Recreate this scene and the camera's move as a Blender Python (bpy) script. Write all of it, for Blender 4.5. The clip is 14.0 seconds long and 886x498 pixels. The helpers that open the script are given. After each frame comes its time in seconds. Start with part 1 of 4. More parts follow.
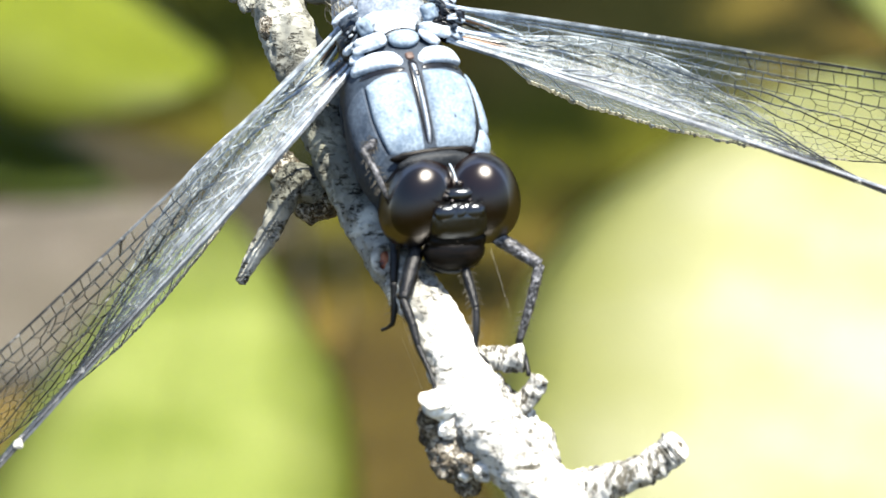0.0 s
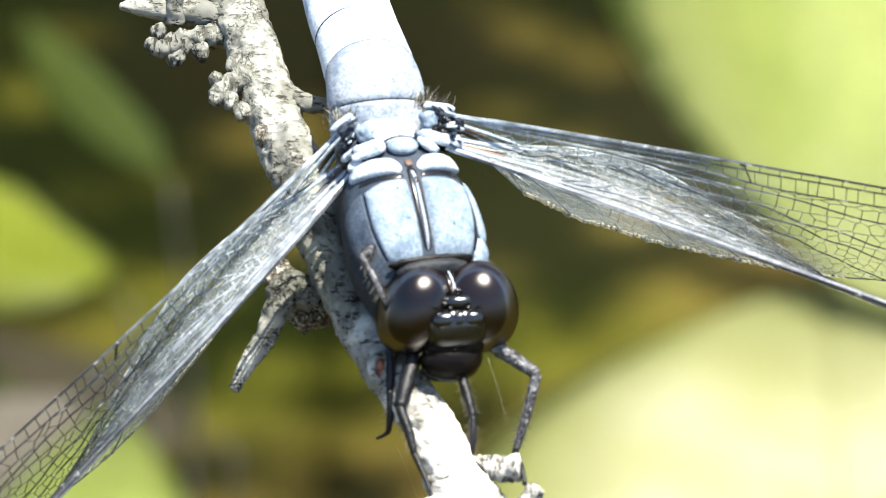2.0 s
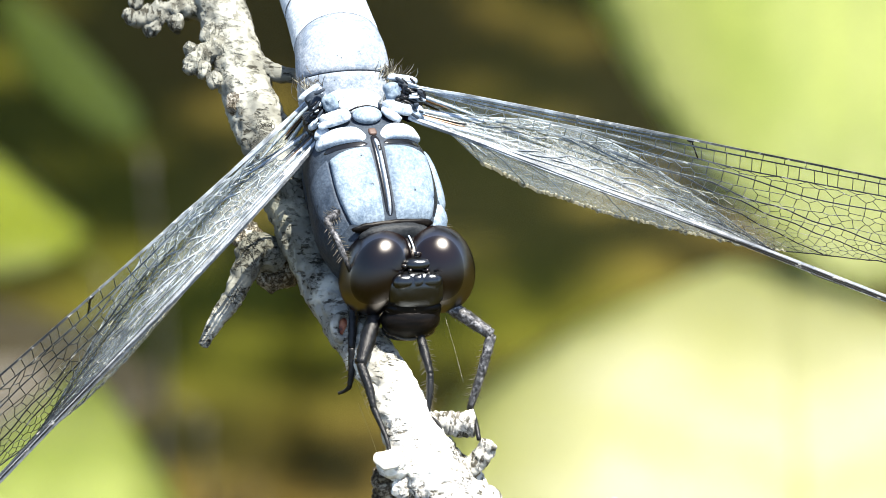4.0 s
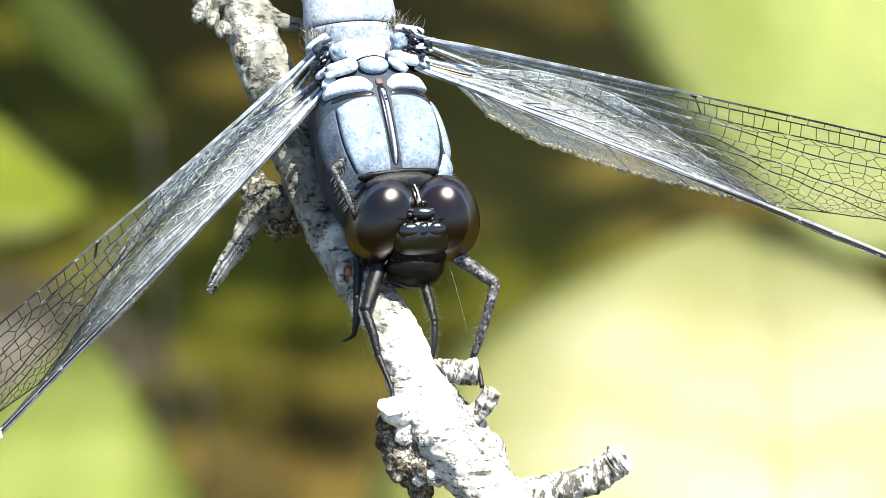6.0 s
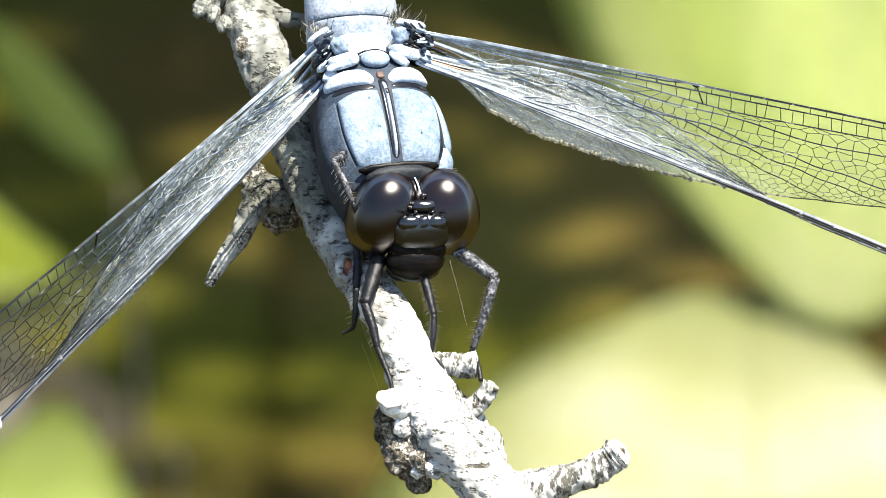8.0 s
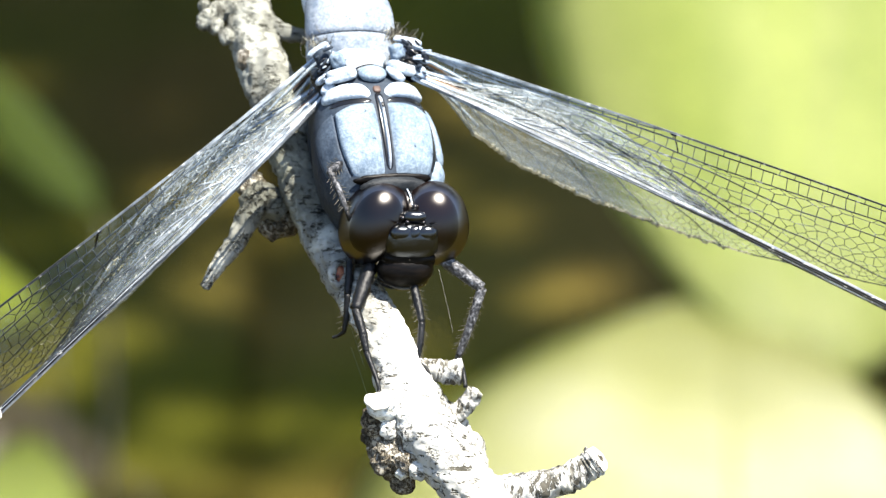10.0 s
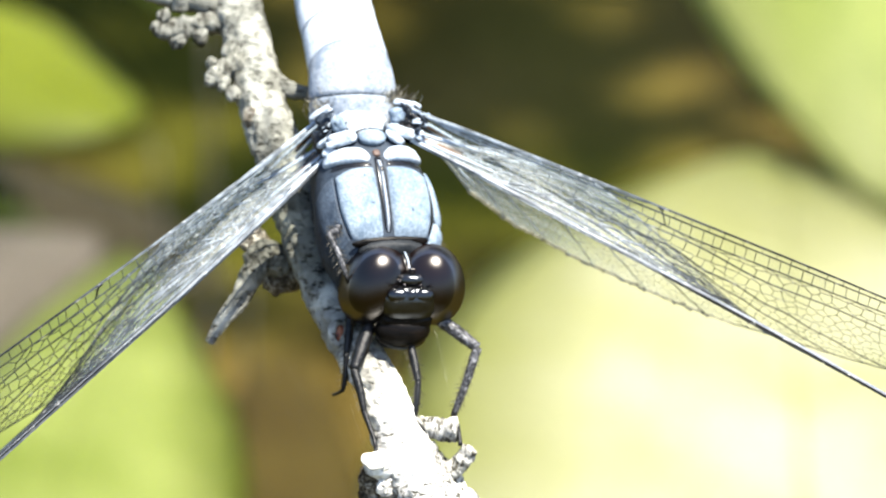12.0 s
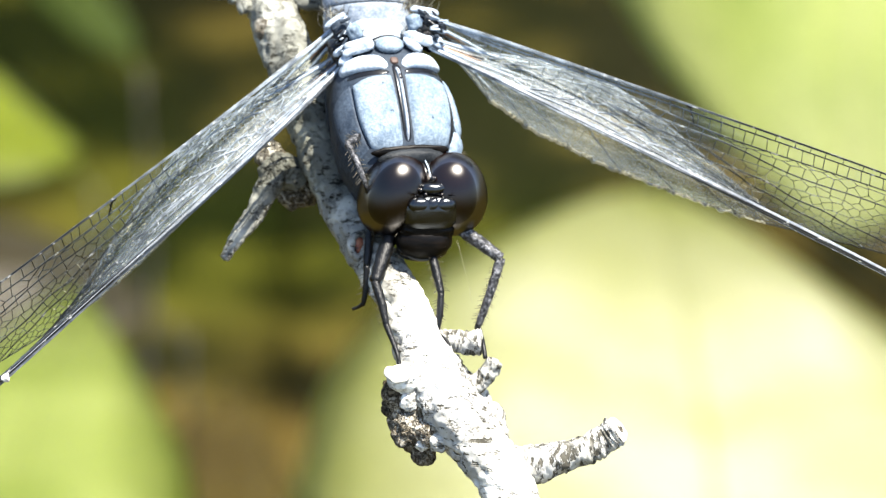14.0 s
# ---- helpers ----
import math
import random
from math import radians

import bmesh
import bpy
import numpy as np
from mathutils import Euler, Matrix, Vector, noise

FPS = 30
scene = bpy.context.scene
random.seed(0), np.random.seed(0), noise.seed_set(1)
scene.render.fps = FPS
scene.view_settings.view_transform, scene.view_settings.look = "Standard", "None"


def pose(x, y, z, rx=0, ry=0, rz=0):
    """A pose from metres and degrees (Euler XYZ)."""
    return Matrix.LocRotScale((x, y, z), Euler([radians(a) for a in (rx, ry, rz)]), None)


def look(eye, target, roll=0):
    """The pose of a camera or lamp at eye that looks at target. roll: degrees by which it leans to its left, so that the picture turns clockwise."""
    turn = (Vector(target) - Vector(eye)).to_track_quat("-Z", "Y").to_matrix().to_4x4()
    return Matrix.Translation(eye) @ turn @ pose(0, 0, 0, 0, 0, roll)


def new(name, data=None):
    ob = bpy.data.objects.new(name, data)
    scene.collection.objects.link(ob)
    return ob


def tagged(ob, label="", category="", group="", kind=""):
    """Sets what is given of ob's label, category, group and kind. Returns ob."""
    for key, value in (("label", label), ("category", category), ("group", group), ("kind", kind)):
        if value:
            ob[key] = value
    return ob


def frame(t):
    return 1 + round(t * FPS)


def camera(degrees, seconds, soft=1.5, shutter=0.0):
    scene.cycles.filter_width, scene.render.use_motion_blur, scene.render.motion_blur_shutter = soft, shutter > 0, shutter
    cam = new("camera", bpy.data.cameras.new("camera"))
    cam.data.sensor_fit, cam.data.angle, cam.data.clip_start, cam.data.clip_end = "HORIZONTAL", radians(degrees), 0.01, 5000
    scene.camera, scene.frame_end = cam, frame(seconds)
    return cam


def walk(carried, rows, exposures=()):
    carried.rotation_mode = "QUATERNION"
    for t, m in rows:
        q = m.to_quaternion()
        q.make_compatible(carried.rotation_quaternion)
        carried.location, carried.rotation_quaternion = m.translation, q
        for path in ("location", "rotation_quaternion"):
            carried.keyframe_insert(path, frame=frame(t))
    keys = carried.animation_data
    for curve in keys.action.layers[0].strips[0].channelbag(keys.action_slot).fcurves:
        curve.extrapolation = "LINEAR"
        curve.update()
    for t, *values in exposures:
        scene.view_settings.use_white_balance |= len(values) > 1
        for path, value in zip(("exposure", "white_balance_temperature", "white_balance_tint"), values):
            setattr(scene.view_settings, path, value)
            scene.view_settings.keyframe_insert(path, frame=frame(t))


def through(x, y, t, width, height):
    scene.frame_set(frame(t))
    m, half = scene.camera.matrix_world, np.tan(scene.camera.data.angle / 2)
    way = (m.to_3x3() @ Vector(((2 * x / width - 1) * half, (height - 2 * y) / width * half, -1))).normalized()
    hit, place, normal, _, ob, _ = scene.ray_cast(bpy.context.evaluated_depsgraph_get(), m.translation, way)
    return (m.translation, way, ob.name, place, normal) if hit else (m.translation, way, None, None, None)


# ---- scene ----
from mathutils.geometry import delaunay_2d_cdt

MM = 0.001

# ---------------------------------------------------------------- camera
cam = camera(7.8375, 14.0, soft=0.5)
cam.data.dof.use_dof = True
cam.data.dof.focus_distance = 0.367
cam.data.dof.aperture_fstop = 104.0
PATH = [
    (0.0, pose(0.00001, -0.30311, 1.77501, 60.0000, 0.0000, -0.0000)),
    (0.5, pose(-0.00392, -0.30559, 1.76836, 61.0436, -0.6632, -0.3817)),
    (1.0, pose(-0.00366, -0.30502, 1.76858, 61.0651, -0.7429, -0.2961)),
    (1.5, pose(-0.00440, -0.30579, 1.76856, 61.6209, -1.0584, -0.2838)),
    (2.0, pose(-0.00655, -0.30438, 1.76883, 61.9496, -1.2215, -0.5961)),
    (2.5, pose(-0.00554, -0.31257, 1.77354, 61.8705, -1.3930, -0.4654)),
    (3.0, pose(-0.00600, -0.31646, 1.77532, 61.8582, -1.7256, -0.4418)),
    (5.5, pose(-0.00626, -0.32288, 1.77758, 61.4728, -2.3299, -0.2253)),
    (6.0, pose(-0.00642, -0.32306, 1.77673, 61.4656, -2.4931, -0.1714)),
    (6.5, pose(-0.00673, -0.32372, 1.77644, 61.4865, -2.5434, -0.2015)),
    (7.0, pose(-0.00690, -0.32383, 1.77552, 61.6214, -2.6265, -0.1944)),
    (7.5, pose(-0.00764, -0.32467, 1.77471, 61.7956, -2.8814, -0.1957)),
    (8.0, pose(-0.00787, -0.32563, 1.77253, 62.1683, -3.0236, -0.1808)),
    (10.5, pose(-0.01004, -0.34023, 1.77849, 62.6281, -5.0478, 0.3811)),
    (11.0, pose(-0.01132, -0.34095, 1.78275, 62.4914, -5.3473, 0.3989)),
    (11.5, pose(-0.00690, -0.34136, 1.79131, 61.6367, -4.9809, 1.0776)),
    (12.0, pose(-0.00340, -0.33907, 1.79733, 60.4378, -4.3328, 1.4309)),
    (12.5, pose(-0.00453, -0.33903, 1.79419, 60.4332, -4.6384, 1.4154)),
    (13.0, pose(-0.00668, -0.33830, 1.78735, 60.9767, -4.7575, 1.0741)),
    (13.5, pose(-0.00631, -0.33662, 1.78567, 61.0119, -4.3975, 0.9788)),
    (14.0, pose(-0.00826, -0.33495, 1.78430, 61.0450, -3.9743, 0.4701)),
]
walk(cam, PATH, exposures=[(0.0, 2.25), (14.0, 2.25)])

# ---------------------------------------------------------------- light
SUN_DIR = Vector((0.21, -0.07, 0.97)).normalized()
world = bpy.data.worlds.new("sky")
scene.world = world
world.use_nodes = True
wn = world.node_tree
sky = wn.nodes.new("ShaderNodeTexSky")
sky.sky_type = "NISHITA"
sky.sun_disc = False
sky.sun_elevation = math.asin(SUN_DIR.z)
sky.sun_rotation = math.atan2(SUN_DIR.x, SUN_DIR.y)
wn.links.new(sky.outputs[0], wn.nodes["Background"].inputs[0])
wn.nodes["Background"].inputs[1].default_value = 0.09
sun_data = bpy.data.lights.new("sun", "SUN")
sun_data.energy = 4.5
sun_data.angle = radians(0.6)
sun_data.color = (1.0, 0.95, 0.85)
sun = new("sun", sun_data)
sun.matrix_world = look((0, 0.6, 3), Vector((0, 0.6, 3)) - SUN_DIR)


# ---------------------------------------------------------------- materials
class Mat:
    """A node material in short words."""

    def __init__(self, name):
        self.m = bpy.data.materials.new(name)
        self.m.use_nodes = True
        self.t = self.m.node_tree
        self.b = self.t.nodes["Principled BSDF"]
        self.out = self.t.nodes["Material Output"]
        self.co = self.t.nodes.new("ShaderNodeTexCoord").outputs["Object"]

    def node(self, kind, **values):
        n = self.t.nodes.new(kind)
        for k, v in values.items():
            n.inputs[k].default_value = v
        return n

    def link(self, a, b):
        self.t.links.new(a, b)

    def noise(self, scale, detail=4.0, rough=0.55, stretch=None):
        n = self.node("ShaderNodeTexNoise", Scale=scale, Detail=detail, Roughness=rough)
        co = self.co
        if stretch:
            mp = self.node("ShaderNodeMapping")
            mp.inputs["Scale"].default_value = stretch
            self.link(co, mp.inputs["Vector"])
            co = mp.outputs[0]
        self.link(co, n.inputs["Vector"])
        return n.outputs["Fac"]

    def ramp(self, fac, stops):
        r = self.t.nodes.new("ShaderNodeValToRGB")
        els = r.color_ramp.elements
        while len(els) < len(stops):
            els.new(0.5)
        for e, (p, c) in zip(els, stops):
            e.position = p
            e.color = (*c, 1)
        self.link(fac, r.inputs[0])
        return r.outputs[0]

    def mul(self, a, b, mode="MULTIPLY", f=1.0):
        n = self.t.nodes.new("ShaderNodeMixRGB")
        n.blend_type = mode
        n.inputs[0].default_value = f
        self.link(a, n.inputs[1])
        self.link(b, n.inputs[2])
        return n.outputs[0]

    def bump(self, fac, distance, strength=1.0):
        n = self.node("ShaderNodeBump", Strength=strength, Distance=distance)
        self.link(fac, n.inputs["Height"])
        self.link(n.outputs[0], self.b.inputs["Normal"])

    def set(self, **kw):
        names = {"rough": "Roughness", "metal": "Metallic", "spec": "Specular IOR Level", "coat": "Coat Weight",
                 "coat_rough": "Coat Roughness", "color": "Base Color", "sheen": "Sheen Weight"}
        for k, v in kw.items():
            self.b.inputs[names[k]].default_value = (*v, 1) if k == "color" else v
        return self


def cracks(m, scale, width, warp=0.0006):
    """A net of fine cracks: 0 in the crack, 1 on the plates between."""
    wob = m.node("ShaderNodeTexNoise", Scale=scale * 1.4, Detail=3.0)
    m.link(m.co, wob.inputs["Vector"])
    shift = m.t.nodes.new("ShaderNodeVectorMath")
    shift.operation = "MULTIPLY_ADD"
    shift.inputs[1].default_value = (warp, warp, warp)
    m.link(wob.outputs["Color"], shift.inputs[0])
    m.link(m.co, shift.inputs[2])
    v = m.node("ShaderNodeTexVoronoi", Scale=scale)
    v.feature = "DISTANCE_TO_EDGE"
    m.link(shift.outputs[0], v.inputs["Vector"])
    return m.ramp(v.outputs["Distance"], [(0.0, (0, 0, 0)), (width, (1, 1, 1))])


def bark_material(name, grain, share):
    """Bleached bark; grain: how its fine cross cracks and painted groove shade are drawn out along x, y and z; share:
    how dense they are.
    """
    m = Mat(name)
    big = m.noise(260, 5)
    fine = m.noise(1700, 6, 0.7)
    c = m.ramp(big, [(0.30, (0.25, 0.243, 0.21)), (0.43, (0.33, 0.325, 0.295)), (0.54, (0.38, 0.376, 0.348)), (0.70, (0.43, 0.425, 0.40))])
    g = m.ramp(fine, [(0.30, (0.55, 0.53, 0.50)), (0.42, (0.92, 0.91, 0.90)), (0.65, (1.0, 1.0, 1.0))])
    # fine cracks and flaked patches, where the bark is not worn smooth
    worn_or_lit = m.ramp(m.noise(420, 4), [(0.36, (0, 0, 0)), (0.54, (1, 1, 1))])
    crack = m.mul(cracks(m, 1900, 0.15, 0.0016), worn_or_lit, "ADD")
    crust = m.ramp(m.noise(900, 5, 0.65), [(0.25, (0.08, 0.072, 0.06)), (0.32, (1, 1, 1))])
    # cross ticks: fine cracks, and the ring grooves' shade put into the colour
    tick = m.ramp(m.noise(3000, 3, 0.6, grain), [(share, (0.19, 0.178, 0.152)), (share + 0.08, (1, 1, 1))])
    some = m.ramp(m.noise(380, 3), [(0.47, (0, 0, 0)), (0.60, (1, 1, 1))])
    crust = m.mul(crust, m.mul(tick, some, "ADD"))
    lift = m.mul(m.mul(m.ramp(crack, [(0.0, (0.03, 0.027, 0.022)), (0.8, (1, 1, 1))]), crust), g)
    # bleached towards its end; shade of body and wings painted in further up
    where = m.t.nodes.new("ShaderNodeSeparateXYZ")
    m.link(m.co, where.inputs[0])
    upper_shade = m.node("ShaderNodeMapRange")
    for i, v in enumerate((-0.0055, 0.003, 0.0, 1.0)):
        upper_shade.inputs[i + 1].default_value = v
    m.link(where.outputs[1], upper_shade.inputs[0])
    c = m.mul(c, m.ramp(upper_shade.outputs[0], [(0.0, (1, 1, 1)), (1.0, (0.31, 0.318, 0.297))]))
    m.link(m.mul(c, lift), m.b.inputs["Base Color"])
    m.set(rough=0.9, spec=0.15)
    m.bump(lift, 0.00014, 0.9)
    return m.m


def dark_bark_material():
    m = Mat("dark_bark")
    big = m.noise(520, 5)
    fine = m.noise(1900, 6, 0.65)
    c = m.ramp(big, [(0.34, (0.12, 0.096, 0.06)), (0.48, (0.27, 0.238, 0.18)), (0.66, (0.40, 0.38, 0.33))])
    g = m.mul(m.ramp(fine, [(0.34, (0.2, 0.19, 0.17)), (0.52, (1, 1, 1))]), m.ramp(cracks(m, 2300, 0.18, 0.001), [(0.0, (0.3, 0.24, 0.18)), (0.7, (1, 1, 1))]))
    m.link(m.mul(c, g), m.b.inputs["Base Color"])
    m.set(rough=0.9, spec=0.15)
    m.bump(g, 0.0003, 1.0)
    return m.m


def cut_wood_material():
    m = Mat("pale_cut_wood")
    n = m.noise(700, 4)
    m.link(m.ramp(n, [(0.3, (0.36, 0.33, 0.28)), (0.7, (0.58, 0.56, 0.5))]), m.b.inputs["Base Color"])
    m.set(rough=0.8, spec=0.2)
    m.bump(n, 0.0001)
    return m.m


def scar_material():
    m = Mat("reddish_scar")
    n = m.noise(1500, 4)
    m.link(m.ramp(n, [(0.40, (0.02, 0.008, 0.005)), (0.50, (0.15, 0.030, 0.012)), (0.64, (0.26, 0.10, 0.045))]), m.b.inputs["Base Color"])
    m.set(rough=0.6)
    m.bump(n, 0.0001)
    return m.m


def pruinose_material(name, lo, hi, dark=(0.05, 0.06, 0.08)):
    """Waxy pale-blue bloom over dark chitin, with specks rubbed through."""
    m = Mat(name)
    big = m.noise(330, 4)
    fine = m.noise(2600, 4, 0.6)
    c = m.ramp(big, [(0.32, lo), (0.68, hi)])
    s = m.ramp(fine, [(0.255, dark), (0.33, (0.74, 0.78, 0.82)), (0.50, (0.92, 0.94, 0.96)), (0.62, (1, 1, 1))])
    rub = m.ramp(m.noise(620, 5, 0.75, (1.0, 0.45, 0.7)), [(0.36, (0.62, 0.68, 0.76)), (0.52, (1, 1, 1))])
    powder = m.ramp(m.noise(6500, 3, 0.6), [(0.42, (0.74, 0.76, 0.78)), (0.62, (1.12, 1.12, 1.12))])
    m.link(m.mul(m.mul(m.mul(c, s), rub), powder), m.b.inputs["Base Color"])
    m.set(rough=0.6, spec=0.15)
    m.bump(fine, 0.00006, 0.9)
    return m.m


def chitin_material(name, color, rough, speck=0.0, coat=0.0, spec=0.4):
    m = Mat(name)
    n = m.noise(900, 4)
    f = m.noise(4200, 3)
    hi = tuple(min(1, c * 2.0 + 0.001 + speck) for c in color)
    m.link(m.ramp(n, [(0.35, color), (0.75, hi)]), m.b.inputs["Base Color"])
    m.set(rough=rough, spec=spec, coat=coat, coat_rough=0.08)
    m.bump(f, 0.00001, 0.25)
    return m.m


def polish(m, rough, ior, tint=(1, 1, 1), relief=None, facing=0.048, grazing=0.065, rim=0.40):
    """A clear, glossy skin with a crisp highlight over the body colour."""
    gloss = m.node("ShaderNodeBsdfGlossy", Roughness=rough)
    gloss.distribution = "BECKMANN"
    gloss.inputs["Color"].default_value = (*tint, 1)
    edge = m.node("ShaderNodeFresnel", IOR=ior)
    if relief is not None:
        m.link(relief, gloss.inputs["Normal"])
    least = m.node("ShaderNodeMapRange")
    for i, v in enumerate((0.03, rim, facing, grazing)):
        least.inputs[i + 1].default_value = v
    m.link(edge.outputs[0], least.inputs[0])
    mix = m.t.nodes.new("ShaderNodeMixShader")
    m.link(least.outputs[0], mix.inputs[0])
    m.link(m.b.outputs[0], mix.inputs[1])
    m.link(gloss.outputs[0], mix.inputs[2])
    m.link(mix.outputs[0], m.out.inputs["Surface"])


def face_material():
    """Shining black chitin, finely wrinkled."""
    m = Mat("face_chitin")
    n, f = m.noise(700, 4), m.noise(3800, 5, 0.65)
    m.link(m.ramp(n, [(0.35, (0.0007, 0.0007, 0.0009)), (0.75, (0.002, 0.0018, 0.0018))]), m.b.inputs["Base Color"])
    m.set(rough=0.6, spec=0.05)
    b = m.node("ShaderNodeBump", Strength=0.5, Distance=0.00002)
    m.link(f, b.inputs["Height"])
    polish(m, 0.29, 1.40, (0.88, 0.94, 1.0), b.outputs[0])
    return m.m


def jaw_material():
    """Dull brownish-black chitin, ridged crosswise."""
    m = Mat("jaw_chitin")
    n, f = m.noise(1500, 4, 0.6, (0.3, 2.0, 1.0)), m.noise(3600, 4, 0.6)
    m.link(m.ramp(n, [(0.42, (0.0008, 0.0006, 0.0005)), (0.70, (0.0055, 0.0036, 0.0024))]), m.b.inputs["Base Color"])
    m.set(rough=0.45, spec=0.10)
    m.bump(m.mul(n, f), 0.00005, 0.7)
    return m.m


def leg_material(name, worn_or_lit):
    """Dark chitin with a rubbed grey bloom; sunlight on a leg is put in as a paler colour, set by the number."""
    m = Mat(name)
    n, f = m.noise(2600, 4, 0.65), m.noise(5200, 4, 0.65)
    c = m.ramp(n, [(0.36, (0.001 + 0.01 * worn_or_lit, 0.001 + 0.01 * worn_or_lit, 0.0013 + 0.01 * worn_or_lit)), (0.54, (0.09 * worn_or_lit, 0.09 * worn_or_lit, 0.096 * worn_or_lit)), (0.72, (0.30 * worn_or_lit, 0.30 * worn_or_lit, 0.31 * worn_or_lit))])
    m.link(m.mul(c, m.ramp(f, [(0.36, (0.15, 0.15, 0.15)), (0.56, (1, 1, 1))])), m.b.inputs["Base Color"])
    m.set(rough=0.42, spec=0.25)
    m.bump(f, 0.00006, 0.8)
    return m.m


def eye_material():
    m = Mat("compound_eye")
    n = m.noise(180, 2)
    m.link(m.ramp(n, [(0.46, (0.0006, 0.0004, 0.0004)), (0.66, (0.0036, 0.0012, 0.0008))]), m.b.inputs["Base Color"])
    m.set(rough=0.55, spec=0.02)
    m.b.inputs["Specular Tint"].default_value = (1.0, 0.86, 0.74, 1)
    polish(m, 0.335, 1.42, (1.0, 0.95, 0.92), None, 0.031, 0.13, 0.75)
    return m.m


def membrane_material(name, trailing):
    """Thin clear wing film: mostly see-through, with a milky, glossy sheen; trailing: how far the rear of the base has clouded."""
    m = Mat(name)
    n = m.noise(210, 5, 0.6)
    f = m.noise(4200, 4, 0.65)
    gloss = m.node("ShaderNodeBsdfGlossy", Roughness=0.34)
    gloss.inputs["Color"].default_value = (0.95, 0.97, 1.0, 1)
    thru = m.node("ShaderNodeBsdfTranslucent")
    thru.inputs["Color"].default_value = (0.40, 0.48, 0.55, 1)
    clear = m.node("ShaderNodeBsdfTransparent")
    clear.inputs["Color"].default_value = (0.95, 0.95, 0.90, 1)
    diff = m.node("ShaderNodeBsdfDiffuse")
    diff.inputs["Color"].default_value = (0.38, 0.47, 0.56, 1)
    b = m.node("ShaderNodeBump", Strength=0.8, Distance=0.0001)
    m.link(f, b.inputs["Height"])
    m.link(b.outputs[0], gloss.inputs["Normal"])
    milky = m.node("ShaderNodeMixShader", Fac=0.5)
    m.link(diff.outputs[0], milky.inputs[1])
    m.link(thru.outputs[0], milky.inputs[2])
    film = m.node("ShaderNodeMixShader", Fac=0.16)
    m.link(milky.outputs[0], film.inputs[1])
    m.link(gloss.outputs[0], film.inputs[2])
    amount = m.node("ShaderNodeMapRange")
    for i, v in enumerate((0.35, 0.75, 0.03, 0.13)):
        amount.inputs[i + 1].default_value = v
    m.link(n, amount.inputs[0])
    sep = m.t.nodes.new("ShaderNodeSeparateXYZ")
    m.link(m.co, sep.inputs[0])
    bloom = m.node("ShaderNodeMapRange")
    for i, v in enumerate((0.002, 0.021, 0.12, 0.0)):
        bloom.inputs[i + 1].default_value = v
    m.link(sep.outputs[0], bloom.inputs[0])
    total = m.t.nodes.new("ShaderNodeMath")
    total.operation = "ADD"
    m.link(amount.outputs[0], total.inputs[0])
    m.link(bloom.outputs[0], total.inputs[1])
    amount = total
    rear = m.node("ShaderNodeMapRange")
    for i, v in enumerate((0.0040, 0.0085, 0.0, trailing)):
        rear.inputs[i + 1].default_value = v
    m.link(sep.outputs[1], rear.inputs[0])
    inner = m.node("ShaderNodeMapRange")
    for i, v in enumerate((0.016, 0.026, 1.0, 0.0)):
        inner.inputs[i + 1].default_value = v
    m.link(sep.outputs[0], inner.inputs[0])
    grain = m.node("ShaderNodeMapRange")
    for i, v in enumerate((0.35, 0.65, 0.45, 1.2)):
        grain.inputs[i + 1].default_value = v
    m.link(m.noise(2400, 4, 0.7), grain.inputs[0])
    for other in (inner, grain):
        by = m.t.nodes.new("ShaderNodeMath")
        by.operation = "MULTIPLY"
        m.link(rear.outputs[0], by.inputs[0])
        m.link(other.outputs[0], by.inputs[1])
        rear = by
    total = m.t.nodes.new("ShaderNodeMath")
    total.operation = "ADD"
    m.link(amount.outputs[0], total.inputs[0])
    m.link(rear.outputs[0], total.inputs[1])
    amount = total
    mix = m.node("ShaderNodeMixShader")
    m.link(amount.outputs[0], mix.inputs[0])
    m.link(clear.outputs[0], mix.inputs[1])
    m.link(film.outputs[0], mix.inputs[2])
    m.link(mix.outputs[0], m.out.inputs["Surface"])
    return m.m


def vein_material():
    """Dark veins, grey towards the wing's base for waxy bloom and sunlight; pale specks paint in glints."""
    m = Mat("wing_vein")
    sep = m.t.nodes.new("ShaderNodeSeparateXYZ")
    m.link(m.co, sep.inputs[0])
    span = m.node("ShaderNodeMapRange")
    for i, v in enumerate((0.007, 0.020, 0.0, 1.0)):
        span.inputs[i + 1].default_value = v
    m.link(sep.outputs[0], span.inputs[0])
    base = m.ramp(span.outputs[0], [(0.0, (0.24, 0.27, 0.30)), (1.0, (0.007, 0.0065, 0.006))])
    wear = m.ramp(m.noise(700, 3), [(0.4, (0.35, 0.35, 0.35)), (0.6, (1, 1, 1))])
    # pale specks stand in for small glints along the veins
    glints = m.ramp(m.noise(1900, 3, 0.6), [(0.60, (0, 0, 0)), (0.68, (0.20, 0.20, 0.19))])
    m.link(m.mul(m.mul(base, wear), glints, "ADD"), m.b.inputs["Base Color"])
    m.set(rough=0.28, spec=0.35)
    return m.m


